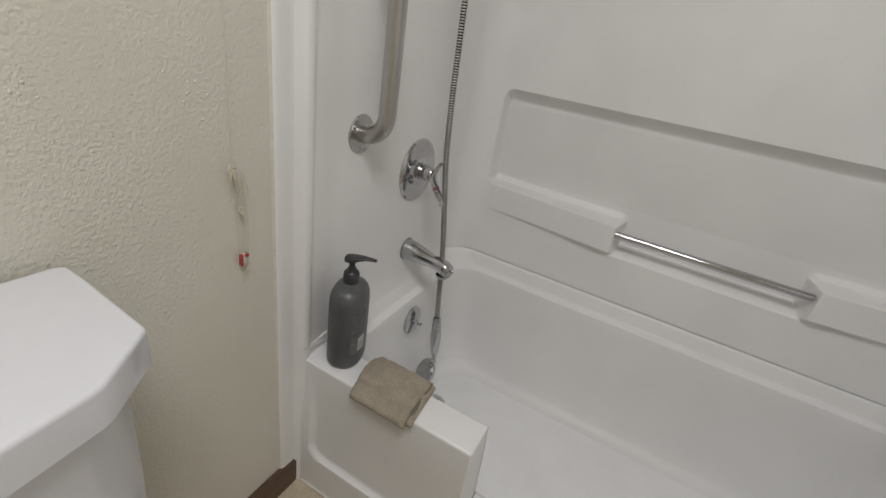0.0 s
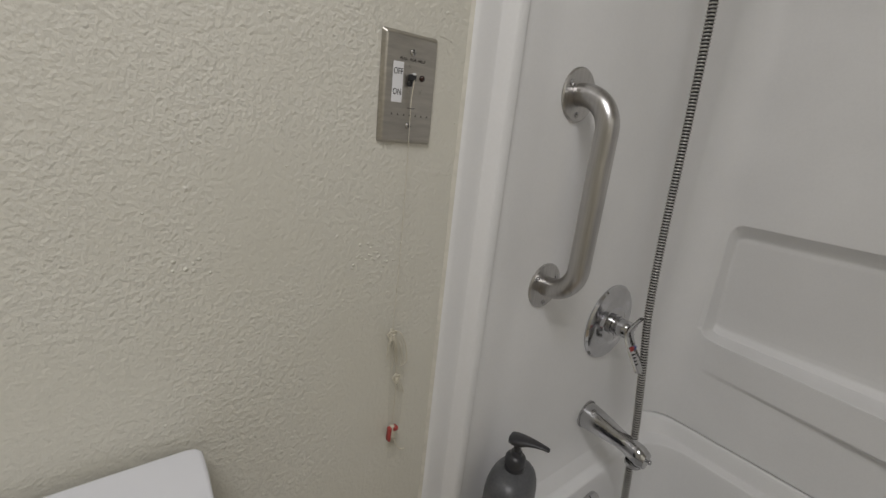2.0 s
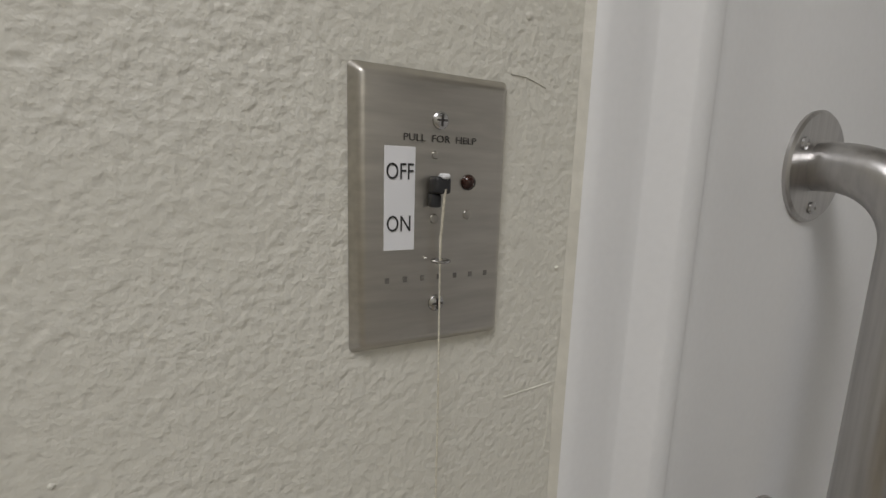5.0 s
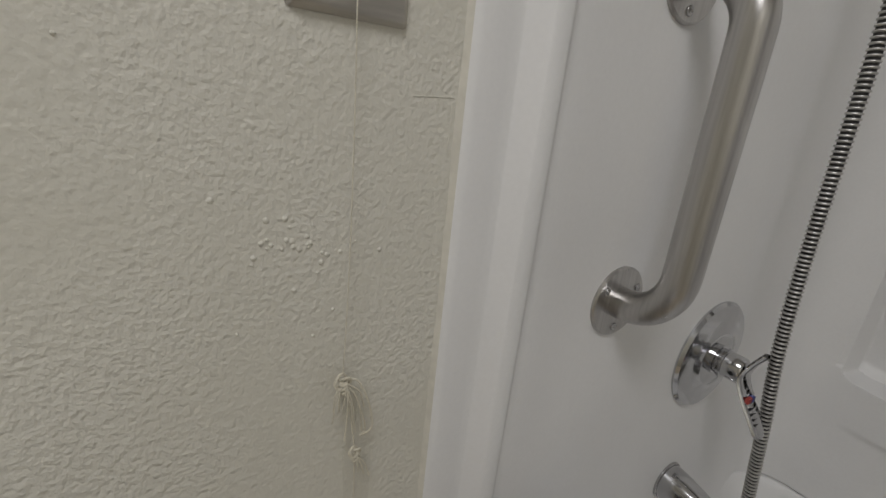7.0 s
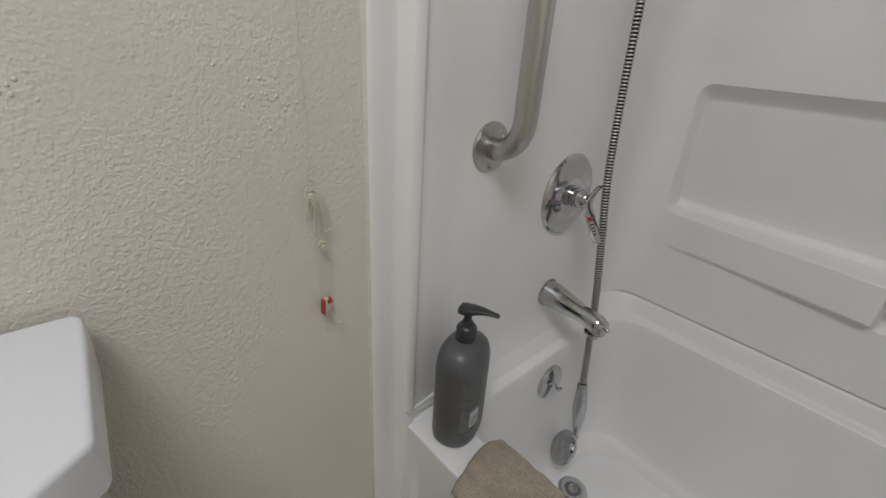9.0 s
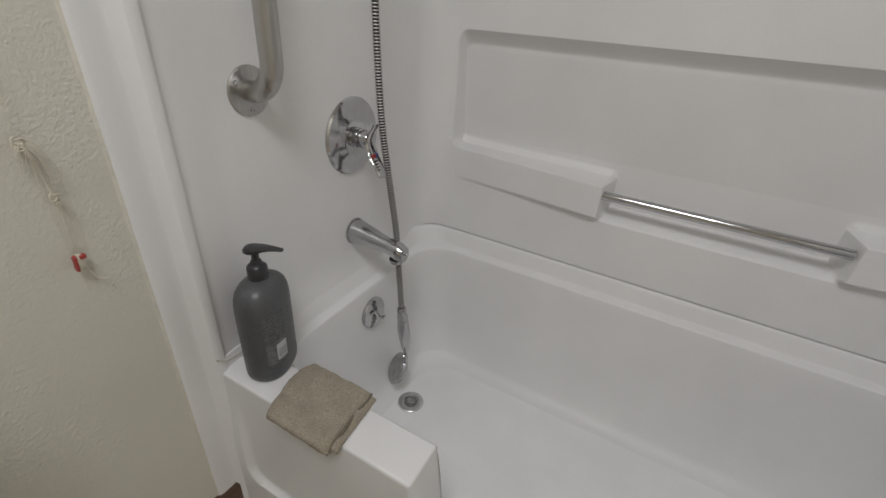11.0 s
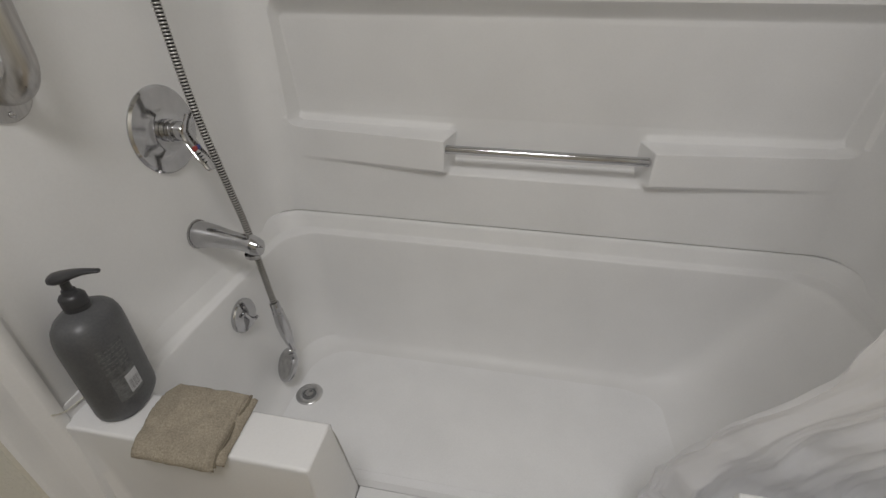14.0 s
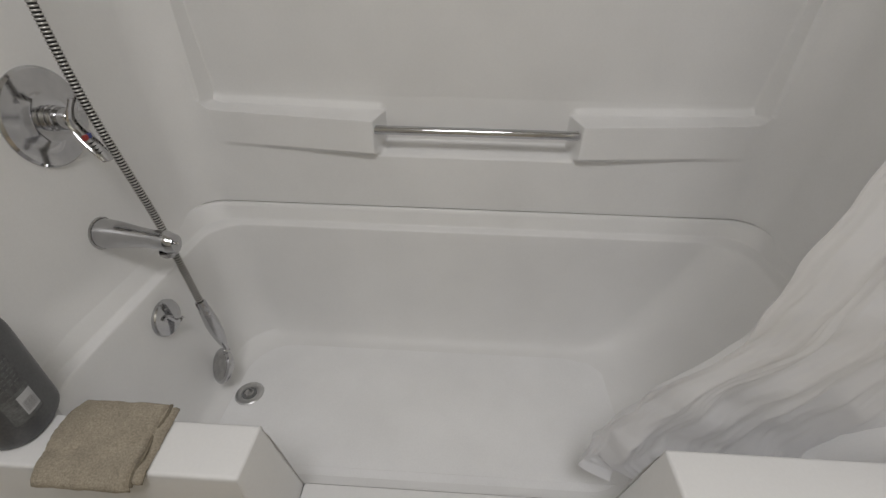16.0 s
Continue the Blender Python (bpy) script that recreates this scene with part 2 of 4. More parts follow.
def lathe(profile, m=Matrix.Identity(4), segs=40, bm=None):
    """Profile of (radius, height) turned about the local z axis, placed by m."""
    bm = bm or bmesh.new()
    rings = []
    for r, h in profile:
        if r < 1e-6:
            rings.append([bm.verts.new(m @ Vector((0, 0, h)))])
        else:
            rings.append([bm.verts.new(m @ Vector((r * math.cos(a), r * math.sin(a), h))) for a in (2 * math.pi * k / segs for k in range(segs))])
    for a, b in zip(rings, rings[1:]):
        for k in range(segs):
            k2 = (k + 1) % segs
            if len(a) == 1 and len(b) > 1:
                bm.faces.new((a[0], b[k], b[k2]))
            elif len(b) == 1 and len(a) > 1:
                bm.faces.new((a[k], b[0], a[k2]))
            elif len(a) > 1:
                bm.faces.new((a[k], b[k], b[k2], a[k2]))
    return bm


def spline(points, n=10):
    """Catmull-Rom through the points."""
    p = [Vector(q) for q in points]
    p = [2 * p[0] - p[1]] + p + [2 * p[-1] - p[-2]]
    out = []
    for i in range(1, len(p) - 2):
        for k in range(n):
            t = k / n
            out.append(0.5 * ((2 * p[i]) + (p[i + 1] - p[i - 1]) * t + (2 * p[i - 1] - 5 * p[i] + 4 * p[i + 1] - p[i + 2]) * t * t
                              + (3 * p[i] - p[i - 1] - 3 * p[i + 1] + p[i + 2]) * t ** 3))
    return out + [p[-2]]


def to_axis(origin, direction):
    return Matrix.Translation(origin) @ Vector(direction).to_track_quat("Z", "Y").to_matrix().to_4x4()


def smooth(a, b, x):
    t = np.clip((x - a) / (b - a), 0, 1)
    return t * t * (3 - 2 * t)


def text_part(words, size, m, mat, parent, name, label=""):
    """Flat letters in the built-in font, as a thin mesh."""
    cu = bpy.data.curves.new(name, "FONT")
    cu.body, cu.size, cu.align_x, cu.align_y, cu.extrude, cu.resolution_u = words, size, "CENTER", "CENTER", 0.00008, 3
    tmp = bpy.data.objects.new(name, cu)
    scene.collection.objects.link(tmp)
    me = bpy.data.meshes.new_from_object(tmp.evaluated_get(bpy.context.evaluated_depsgraph_get()))
    bpy.data.objects.remove(tmp)
    me.transform(m)
    me.name = name
    me.materials.clear()
    return finish(name, me, mat, parent, label, smooth=False)


# ---- room ----
LEN, Y0, YB = 1.50, 0.562, 1.29     # tub alcove: length, front of the apron, plane of its back wall
SOUTH, TOP = -1.70, 2.40

tagged(part("wall_west", solid_box(-0.12, 0, SOUTH - 0.1, 1.52, 0, TOP), PAINT, smooth=False), "cream painted wall with orange-peel texture", "wall", kind="structure")
tagged(part("wall_east", solid_box(LEN, LEN + 0.12, SOUTH - 0.1, 1.52, 0, TOP), PAINT, smooth=False), "cream painted textured wall", "wall", kind="structure")
tagged(part("wall_north", solid_box(0, LEN, 1.42, 1.52, 0, TOP), PAINT, smooth=False), "plain wall behind the tub surround", "wall", kind="structure")
tagged(part("wall_south", solid_box(0, LEN, SOUTH - 0.1, SOUTH, 0, TOP), PAINT, smooth=False), "cream painted textured wall", "wall", kind="structure")
tagged(part("ceiling", solid_box(-0.12, LEN + 0.12, SOUTH - 0.1, 1.52, TOP, TOP + 0.1), CEILING, smooth=False), "white painted ceiling", "ceiling", kind="structure")
tagged(part("floor", solid_box(-0.12, LEN + 0.12, SOUTH - 0.1, 1.52, -0.1, 0.0), VINYL, smooth=False), "tan sheet vinyl floor", "floor", kind="structure")
tagged(part("baseboard", prism([(0, 0), (0.012, 0), (0.012, 0.072), (0.008, 0.084), (0, 0.084)], "y", SOUTH, 0.546, 0.0015, 1), BASE), "dark brown wooden baseboard along the wall", "baseboard", kind="structure")

west = bpy.data.objects["wall_west"]
lumps = random.Random(5)
for cy, cz, count in ((0.375, 0.958, 16), (0.402, 0.950, 8), (0.194, 0.968, 7)):
    for _ in range(count):
        y, z, r = lumps.gauss(cy, 0.010), lumps.gauss(cz, 0.007), lumps.uniform(0.0009, 0.0019)
        part("paint_lump", lathe([(r * 1.3, -0.0002), (r, 0.0004), (r * 0.6, 0.0008), (0.0, 0.0009)], to_axis((0.0, y, z), (1, 0, 0)), 14), PAINT, west, "flat lump of wall paint")
for pts in ([(0.457, 1.210), (0.466, 1.2095), (0.477, 1.2065)], [(0.463, 1.0535), (0.478, 1.0545), (0.4935, 1.0555)], [(0.4935, 1.0525), (0.4940, 1.036), (0.4925, 1.018)]):
    part("paint_ridge", sweep(spline([(0.0001, y, z) for y, z in pts], 6), 0.0004, 8), PAINT, west, "thin ridge in the wall paint")
nubs = random.Random(11)
for y, z in [(0.387, 0.926), (0.413, 0.908), (0.342, 0.986), (0.492, 1.119)] + [(nubs.uniform(-0.1, 0.49), nubs.uniform(0.60, 1.35)) for _ in range(26)]:
    r = nubs.uniform(0.0007, 0.0015)
    part("paint_nub", lathe([(r * 1.4, 0.0), (r, 0.0004), (r * 0.6, 0.0008), (0.0, 0.0009)], to_axis((0.0, y, z), (1, 0, 0)), 12), PAINT, west, "small paint nub")

light = thing("ceiling_light", (LX, LY, 2.30), "round white ceiling light with a lit diffuser", "lamp")
part("base", lathe([(0, 2.40), (0.34, 2.40), (0.34, 2.375), (0.33, 2.37), (0, 2.37)], Matrix.Translation((LX, LY, 0))), CHINA, light)
part("diffuser", lathe([(0.325, 2.37), (0.32, 2.34), (0.25, 2.31), (0.07, 2.293), (0, 2.29)], Matrix.Translation((LX, LY, 0))), GLOW, light, "glowing diffuser")

# ---- tub and surround ----
tub = thing("bathtub", (LEN / 2, 0.95, 0), "white one-piece fiberglass tub and shower surround with a cut-down step-in front", "bathtub")


def surround_path():
    """Plan outline (x, y) of the moulded surround: front flange, end wall, back wall, end wall, flange."""
    flange = [(0.0005, 0.500), (0.005, 0.502), (0.0068, 0.508), (0.0072, 0.518), (0.0074, 0.530), (0.0072, 0.5385), (0.0080, 0.5402), (0.0135, 0.5482),
              (0.0188, 0.5560), (0.0200, 0.5572), (0.0204, 0.566), (0.0202, 0.5720), (0.0192, 0.5742), (0.0165, 0.5762), (0.0148, 0.580)]
    r, xe = 0.075, 0.0065
    left = list(flange) + [(xe + 0.0083 * float(1 - smooth(0.57, 0.665, y)), y) for y in np.linspace(0.59, YB - r, 60)]
    left += [(xe + r - r * math.cos(a), YB - r + r * math.sin(a)) for a in np.linspace(0, math.pi / 2, 14)[1:]]
    back = [(x, YB) for x in np.linspace(xe + r, LEN - xe - r, 420)[1:-1]]
    return left + back + [(LEN - x, y) for x, y in left[::-1]]


def back_relief(x, z):
    """How far the back wall stands proud (+) or is let in (-)."""
    u = np.minimum(x, LEN - x)                                   # both halves are alike
    inner = 0.505                                                # where the shelf blocks end
    ramp = np.clip((u - 0.10) / (inner - 0.10), 0, 1)
    zb = 0.675 - 0.009 * ramp                                    # front edge of the shelf tops
    deep = 0.060
    depth = deep - 0.027 * np.clip((z - 0.70) / 0.22, 0, 1)
    side = smooth(0.078, 0.093, u)
    bend = np.clip(0.030 - (u - 0.083), 0, 0.030)
    bend = 0.030 - np.sqrt(0.030 ** 2 - bend ** 2)               # rounded corners of the let-in panel
    zb = zb + 0.6 * bend
    shelf = np.clip((z - zb + 0.003) / 0.004, 0, 1) * 0.80 + 0.20 * smooth(zb, zb + 0.020, z)
    rec = -depth * side * shelf * (1 - np.clip((z + bend - 0.930) / 0.034, 0, 1) ** 1.4)
    mid = smooth(inner - 0.004, inner + 0.018, u)
    low = -deep * mid * smooth(0.566, 0.594, z) * (1 - shelf)
    foot = 0.577 + 0.013 * (1 - ramp)
    block = 0.023 * ramp ** 0.8 * (1 - mid) * smooth(foot - 0.008, foot + 0.007, z) * (1 - smooth(zb - 0.005, zb + 0.004, z))
    return rec + low + block


path = np.array(surround_path())
tang = np.gradient(path, axis=0)
tang /= np.linalg.norm(tang, axis=1)[:, None]
nrm = np.stack([tang[:, 1], -tang[:, 0]], 1)
zs = np.concatenate([[0.386, 0.420, 0.43], np.linspace(0.44, 0.55, 10), np.linspace(0.554, 0.72, 80), np.linspace(0.73, 0.88, 12), np.linspace(0.885, 0.985, 34), np.linspace(1.02, 1.93, 12), [1.945, 1.95]])
on_back = (path[:, 1] > YB - 1e-6)
rows = []
for z in zs:
    d = np.where(on_back, back_relief(path[:, 0], np.full(len(path), z)), 0.0)
    d = d + 0.017 * (1 - smooth(0.375, 0.50, z)) ** 2 * smooth(0.66, 0.74, path[:, 1]) * (1 - smooth(1.16, 1.26, path[:, 1]))
    if z > 1.94:
        d = np.where(on_back, -0.12 if z > 1.947 else -0.006, -0.02 if z > 1.947 else -0.003)
    p = path + nrm * d[:, None]
    zz = np.full(len(p), z)
    if z < 0.43:      # a hairline joint stays open along the back only
        zz = zz + (0.4256 - 0.386) * smooth(1.20, 1.27, path[:, 1]) * (z < 0.415) + 0.0065 * smooth(1.20, 1.27, path[:, 1]) * (z > 0.415)
    rows.append(np.column_stack([p, zz]))
grid("surround", np.array(rows), GEL, tub, "moulded white surround with a recessed shelf panel", sharp=30, flip=False)


def rim_ring(inset, z, front, right):
    """One level of the basin: a rounded rectangle whose long sides keep fixed stations."""
    x0, x1, y0, y1 = 0.0062 + inset + 0.007 * float(smooth(0.0, 0.16, z) * (1 - smooth(0.385, 0.424, z))), LEN - 0.0062 - inset - right, front, YB - 0.002 - inset
    r = 0.075 + 0.35 * min(inset, 0.1)
    xs = np.concatenate([np.linspace(x0 + r, 0.432, 8), np.linspace(0.432, 1.033, 22)[1:], np.linspace(1.033, x1 - r, 8)[1:]])
    a = np.linspace(0, math.pi / 2, 9)
    pts = [(x, y1) for x in xs]
    pts += [(x1 - r + r * math.sin(t), y1 - r + r * math.cos(t)) for t in a[1:]]
    pts += [(x1, y) for y in np.linspace(y1 - r, y0 + r, 20)[1:]]
    pts += [(x1 - r + r * math.cos(t), y0 + r - r * math.sin(t)) for t in a[1:]]
    pts += [(x, y0) for x in xs[::-1][1:]]
    pts += [(x0 + r - r * math.sin(t), y0 + r - r * math.cos(t)) for t in a[1:]]
    pts += [(x0, y) for y in np.linspace(y0 + r, y1 - r, 20)[1:]]
    pts += [(x0 + r - r * math.cos(t), y1 - r + r * math.sin(t)) for t in a[1:-1]]
    p = np.array(pts)
    # the rim falls to the height of the front ledge
    zz = np.minimum(z, 0.3925 + (z - 0.3925) * smooth(0.66, 0.80, p[:, 1])) if z > 0.3925 else np.full(len(p), z)
    return np.column_stack([p, zz])


LEVELS = [  # inset, height, front edge, extra slope at the lounging end
    (-0.003, 0.4238, 0.645, 0), (0.0035, 0.4235, 0.645, 0), (0.0065, 0.420, 0.645, 0), (0.0095, 0.411, 0.645, 0.001), (0.0165, 0.387, 0.645, 0.002), (0.0185, 0.382, 0.645, 0.003), (0.0215, 0.3795, 0.6455, 0.004),
    (0.0300, 0.3775, 0.646, 0.005), (0.0385, 0.3755, 0.646, 0.006), (0.0405, 0.3735, 0.6465, 0.009), (0.0418, 0.368, 0.649, 0.014), (0.0430, 0.350, 0.654, 0.024), (0.0455, 0.290, 0.667, 0.050), (0.050, 0.210, 0.682, 0.085), (0.057, 0.150, 0.694, 0.112), (0.061, 0.121, 0.700, 0.126),
    (0.068, 0.085, 0.707, 0.145), (0.078, 0.055, 0.714, 0.165), (0.086, 0.032, 0.724, 0.185), (0.098, 0.018, 0.738, 0.200), (0.114, 0.0095, 0.758, 0.215), (0.128, 0.008, 0.775, 0.225)]
rings = np.array([rim_ring(*q) for q in LEVELS])


def keep_face(i, j):
    c = (rings[i, j] + rings[i + 1, (j + 1) % rings.shape[1]]) / 2
    return not (0.432 < c[0] < 1.033 and c[1] < 0.72 and LEVELS[i + 1][1] > 0.12)


grid("basin", rings, GEL, tub, "glossy white basin", closed=True, keep=keep_face, sharp=24)
bm = bmesh.new()
bm.faces.new([bm.verts.new(tuple(v)) for v in rings[-1]])
part("basin_floor", bm, GEL_FLOOR, tub, "finely textured white basin floor", smooth=False)
part("standing_mat_relief", prism([(0.262, 0.795), (0.255, 0.802), (0.255, 1.140), (0.262, 1.147), (1.133, 1.147), (1.140, 1.140), (1.140, 0.802), (1.133, 0.795)], "z", 0.0, 0.0087), GEL_FLOOR, tub, "slip-resistant raised field")


def ledge(x0, x1):
    prof = [(0.567, 0.0), (0.567, 0.25), (Y0, 0.36), (Y0, 0.3955), (0.6445, 0.3955), (0.6995, 0.12), (0.70, 0.0)]
    return prism(prof, "x", x0, x1, 0.0055, 4)


part("front_ledge", ledge(0.012, 0.432), GEL_SILL, tub, "flat white front ledge with a cut end")
part("front_ledge", ledge(1.033, LEN - 0.02), GEL_SILL, tub, "flat white front ledge with a cut end")
part("step_sill", prism([(0.550, 0.0), (0.550, 0.122), (0.7005, 0.1205), (0.7005, 0.0)], "x", 0.4335, 1.0315, 0.003, 3), GEL_SILL, tub, "low step-in sill in the cut-down front")
# apron panel: a let-in field inside a rounded frame
ax, az = np.linspace(0.012, 0.430, 72), np.linspace(0.001, 0.388, 70)
AX, AZ = np.meshgrid(ax, az)
qx, qz = np.maximum(0.085 - AX, 0), np.maximum(0.150 - AZ, 0)
away = np.hypot(qx, qz)
AY = 0.5660 - 0.0135 * smooth(0.034, 0.044, away) * (1 - smooth(0.20, 0.37, AZ)) - 0.0046 * smooth(0.22, 0.37, AZ)
grid("apron_panel", np.stack([AX, AY, AZ], 2), GEL, tub, "white apron with a moulded lower skirt", flip=False)
part("apron_panel", prism([(0.552, 0), (0.552, 0.103), (0.556, 0.110), (0.5665, 0.114), (0.5665, 0)], "x", 1.034, LEN - 0.02, 0.002, 2), GEL, tub)
for s in (0, 1):
    edge = [(x + 0.0012, y) for x, y in surround_path()[:15]] + [(0.0, 0.5805), (0.0, 0.500)]
    heel = [(0.0, 0.560), (0.0195, 0.5665), (0.0168, 0.5850), (0.0155, 0.603), (0.0142, 0.620), (0.0130, 0.640), (0.0105, 0.69), (0.0, 0.70)]
    if s:
        edge, heel = [(LEN - x, y) for x, y in edge], [(LEN - x, y) for x, y in heel]
    part("flange", prism(edge, "z", 0.0, 1.9495), GEL, tub, "moulded edge flange of the tub", sharp=50)
    part("deck_corner", prism(heel, "z", 0.0, 0.4235, 0.0015, 2), GEL, tub, "raised corner of the tub deck", sharp=50)
drain = part("drain", lathe([(0.0185, -0.010), (0.0195, -0.001), (0.0215, 0.0022), (0.0250, 0.0030), (0.0320, 0.0026), (0.0360, 0.0012), (0.0370, 0.0)], Matrix.Translation((0.174, 0.980, 0.0085))), SATIN, tub, "flat chrome drain ring")
part("drain_hole", lathe([(0.0, 0.0), (0.0195, 0.0)], Matrix.Translation((0.174, 0.980, 0.0083))), PANEL, drain, "dark drain opening")
part("drain_stopper", lathe([(0.0125, 0.0), (0.0125, 0.0016), (0.0100, 0.0026), (0.0060, 0.0012), (0.0, 0.0010)], Matrix.Translation((0.172, 0.982, 0.0085))), DULL_CHROME, drain, "worn drain stopper")

cb, CL = bmesh.new(), []
for z in np.linspace(0, 1.95, 150):
    w = 0.0012 * noise.noise(Vector((0, 0, z * 14))) + 0.0006 * noise.noise(Vector((3, 0, z * 60)))
    CL.append([cb.verts.new((x, y, z)) for x, y in ((0.0001, 0.4974 + w), (0.0010, 0.4984 + 0.6 * w), (0.0030, 0.5000), (0.0054, 0.5022), (0.0071, 0.5062))])
for p, q in zip(CL, CL[1:]):
    for k in range(4):
        cb.faces.new((p[k], p[k + 1], q[k + 1], q[k]))
tagged(part("caulk_line", cb, CAULK), "yellowed caulk bead between wall and tub flange", "caulk", kind="structure")
tagged(part("caulk_line", sweep([(0.024, 0.5505, 0.002), (0.45, 0.5505, 0.002), (LEN, 0.5495, 0.002)], 0.004, 8), CAULK), "caulk bead along the tub foot", "caulk", kind="structure")
# added pale strand that draws the lit top edge of the tub joint
joint_edge = spline([(0.0222, 0.5560, 0.4310), (0.0224, 0.5660, 0.4225), (0.0205, 0.5770, 0.4165), (0.0185, 0.5900, 0.4125), (0.0178, 0.6050, 0.4110), (0.0172, 0.6200, 0.4105)], 8)
tagged(part("lit_joint_edge", sweep(joint_edge, [0.0011 + 0.0004 * math.sin(i) for i in range(len(joint_edge))], 7), CAULK), "added pale strand for the bright top edge of the tub at the surround joint", "caulk strand")

# towel bar between the shelf blocks
bar = thing("towel_bar", (0.745, 1.287, 0.636), "chrome towel bar between moulded shelf blocks", "towel bar")
part("rod", sweep([(0.504, 1.284, 0.637), (0.745, 1.284, 0.637), (0.990, 1.284, 0.637)], 0.0108, 24), CHROME, bar)

# ---- fittings on the end wall ----
WX = 0.0065
grab = thing("grab_bar", (WX, 0.72, 1.03), "brushed stainless steel grab bar screwed to the surround", "grab bar")
GX, GY, ZL, ZH, R = 0.0665, 0.720, 0.8715, 1.1785, 0.050
arc = [(WX + 0.001, GY, ZH), (GX - R, GY, ZH)]
arc += [(GX - R + R * math.sin(a), GY, ZH - R + R * math.cos(a)) for a in np.linspace(0, math.pi / 2, 12)[1:]]
arc += [(GX, GY, z) for z in np.linspace(ZH - R, ZL + R, 10)[1:]]
arc += [(GX - R + R * math.cos(a), GY, ZL + R - R * math.sin(a)) for a in np.linspace(0, math.pi / 2, 12)[1:]]
arc += [(WX + 0.001, GY, ZL)]
part("bar", sweep(arc, 0.0170, 28), STEEL, grab)
for z in (ZL, ZH):
    fl = part("flange", lathe([(0.0, 0.0), (0.0395, 0.0), (0.0395, 0.0022), (0.0375, 0.0038), (0.0, 0.0042)], to_axis((WX, GY, z), (1, 0, 0)), 48), STEEL, grab)
    for k in range(3):
        a = 2 * math.pi * k / 3 + 0.5
        p = (WX + 0.004, GY + 0.029 * math.cos(a), z + 0.029 * math.sin(a))
        part("screw", lathe([(0.0046, 0.0), (0.0042, 0.0014), (0.0016, 0.0024), (0.0008, 0.0016), (0.0, 0.0016)], to_axis(p, (1, 0, 0)), 14), DULL_CHROME, fl)

VY, VZ = 0.965, 0.750
valve = thing("shower_valve", (WX, VY, VZ), "chrome single-lever shower valve with a round plate", "valve")
part("plate", lathe([(0.0, 0.0), (0.083, 0.0), (0.083, 0.0025), (0.079, 0.0065), (0.060, 0.0095), (0.044, 0.0105), (0.041, 0.0125), (0.036, 0.0130), (0.0, 0.0130)], to_axis((WX, VY, VZ), (1, 0, 0)), 64), CHROME, valve)
part("hub", lathe([(0.0, 0.011), (0.022, 0.011), (0.022, 0.017), (0.0195, 0.018), (0.0195, 0.0215), (0.0215, 0.0225), (0.0215, 0.027), (0.0190, 0.028), (0.0185, 0.046), (0.016, 0.050), (0.0, 0.051)], to_axis((WX, VY, VZ), (1, 0, 0)), 40), CHROME, valve)


def flat_arm(pts, widths, thick):
    """A flat, slightly rounded lever along pts, its breadth across y."""
    bm, rings_ = bmesh.new(), []
    q = [Vector(p) for p in pts]
    for i, p in enumerate(q):
        d = (q[min(i + 1, len(q) - 1)] - q[max(i - 1, 0)]).normalized()
        across = Vector((0.15, 1, 0.1))
        across = (across - d * across.dot(d)).normalized()
        up = d.cross(across)
        rings_.append([bm.verts.new(p + widths[i] * math.cos(a) * across + thick * math.sin(a) * up) for a in (2 * math.pi * k / 12 for k in range(12))])
    for a, b in zip(rings_, rings_[1:]):
        for k in range(12):
            bm.faces.new((a[k], a[(k + 1) % 12], b[(k + 1) % 12], b[k]))
    bm.faces.new(rings_[0][::-1]), bm.faces.new(rings_[-1])
    return bm


lever = part("lever", flat_arm(spline([(0.075, 0.961, 0.787), (0.064, 0.961, 0.765), (0.0595, 0.960, 0.744), (0.072, 0.956, 0.722), (0.087, 0.952, 0.703), (0.098, 0.949, 0.687), (0.100, 0.948, 0.682)], 6),
                               [0.008 + 0.006 * math.sin(math.pi * min(i / 36, 1)) for i in range(37)], 0.0036), CHROME, valve, "chrome lever handle")
part("temperature_mark", solid_box(0.0735, 0.0785, 0.9455, 0.9545, 0.7190, 0.7275, 0.0006, 1), RED, lever, "small red temperature mark")
part("temperature_mark", solid_box(0.0735, 0.0785, 0.9552, 0.9625, 0.7190, 0.7275, 0.0006, 1), BLUE, lever, "small blue temperature mark")
for k in range(4):
    part("temperature_mark", solid_box(0.0805 + 0.0038 * k, 0.0830 + 0.0038 * k, 0.9455 - 0.0007 * k, 0.9550 - 0.0007 * k, 0.7125 - 0.0052 * k, 0.7150 - 0.0052 * k), DARK, lever, "black dash")

spout = thing("tub_spout", (WX, 0.965, 0.52), "tapered chrome tub spout", "spout")
bm, rr = bmesh.new(), []
for s in np.linspace(0, 1, 26):
    cx, cz = WX + 0.147 * s, 0.521 - 0.006 * s - 0.010 * s * s
    tip_in = max(0.0, s - 0.9) * 10
    hw = 0.0300 - 0.0115 * float(smooth(0.0, 0.72, s)) + 0.0030 * float(smooth(0.72, 0.92, s)) - 0.005 * tip_in
    hh = 0.0300 - 0.0110 * float(smooth(0.0, 0.72, s)) + 0.0020 * float(smooth(0.72, 0.92, s)) - 0.006 * tip_in
    rr.append([bm.verts.new((cx, 0.961 + hw * math.cos(a), cz + hh * math.sin(a) * (1.0 if math.sin(a) > 0 else 1.0 + 0.35 * float(smooth(0.60, 0.95, s))))) for a in (2 * math.pi * k / 32 for k in range(32))])
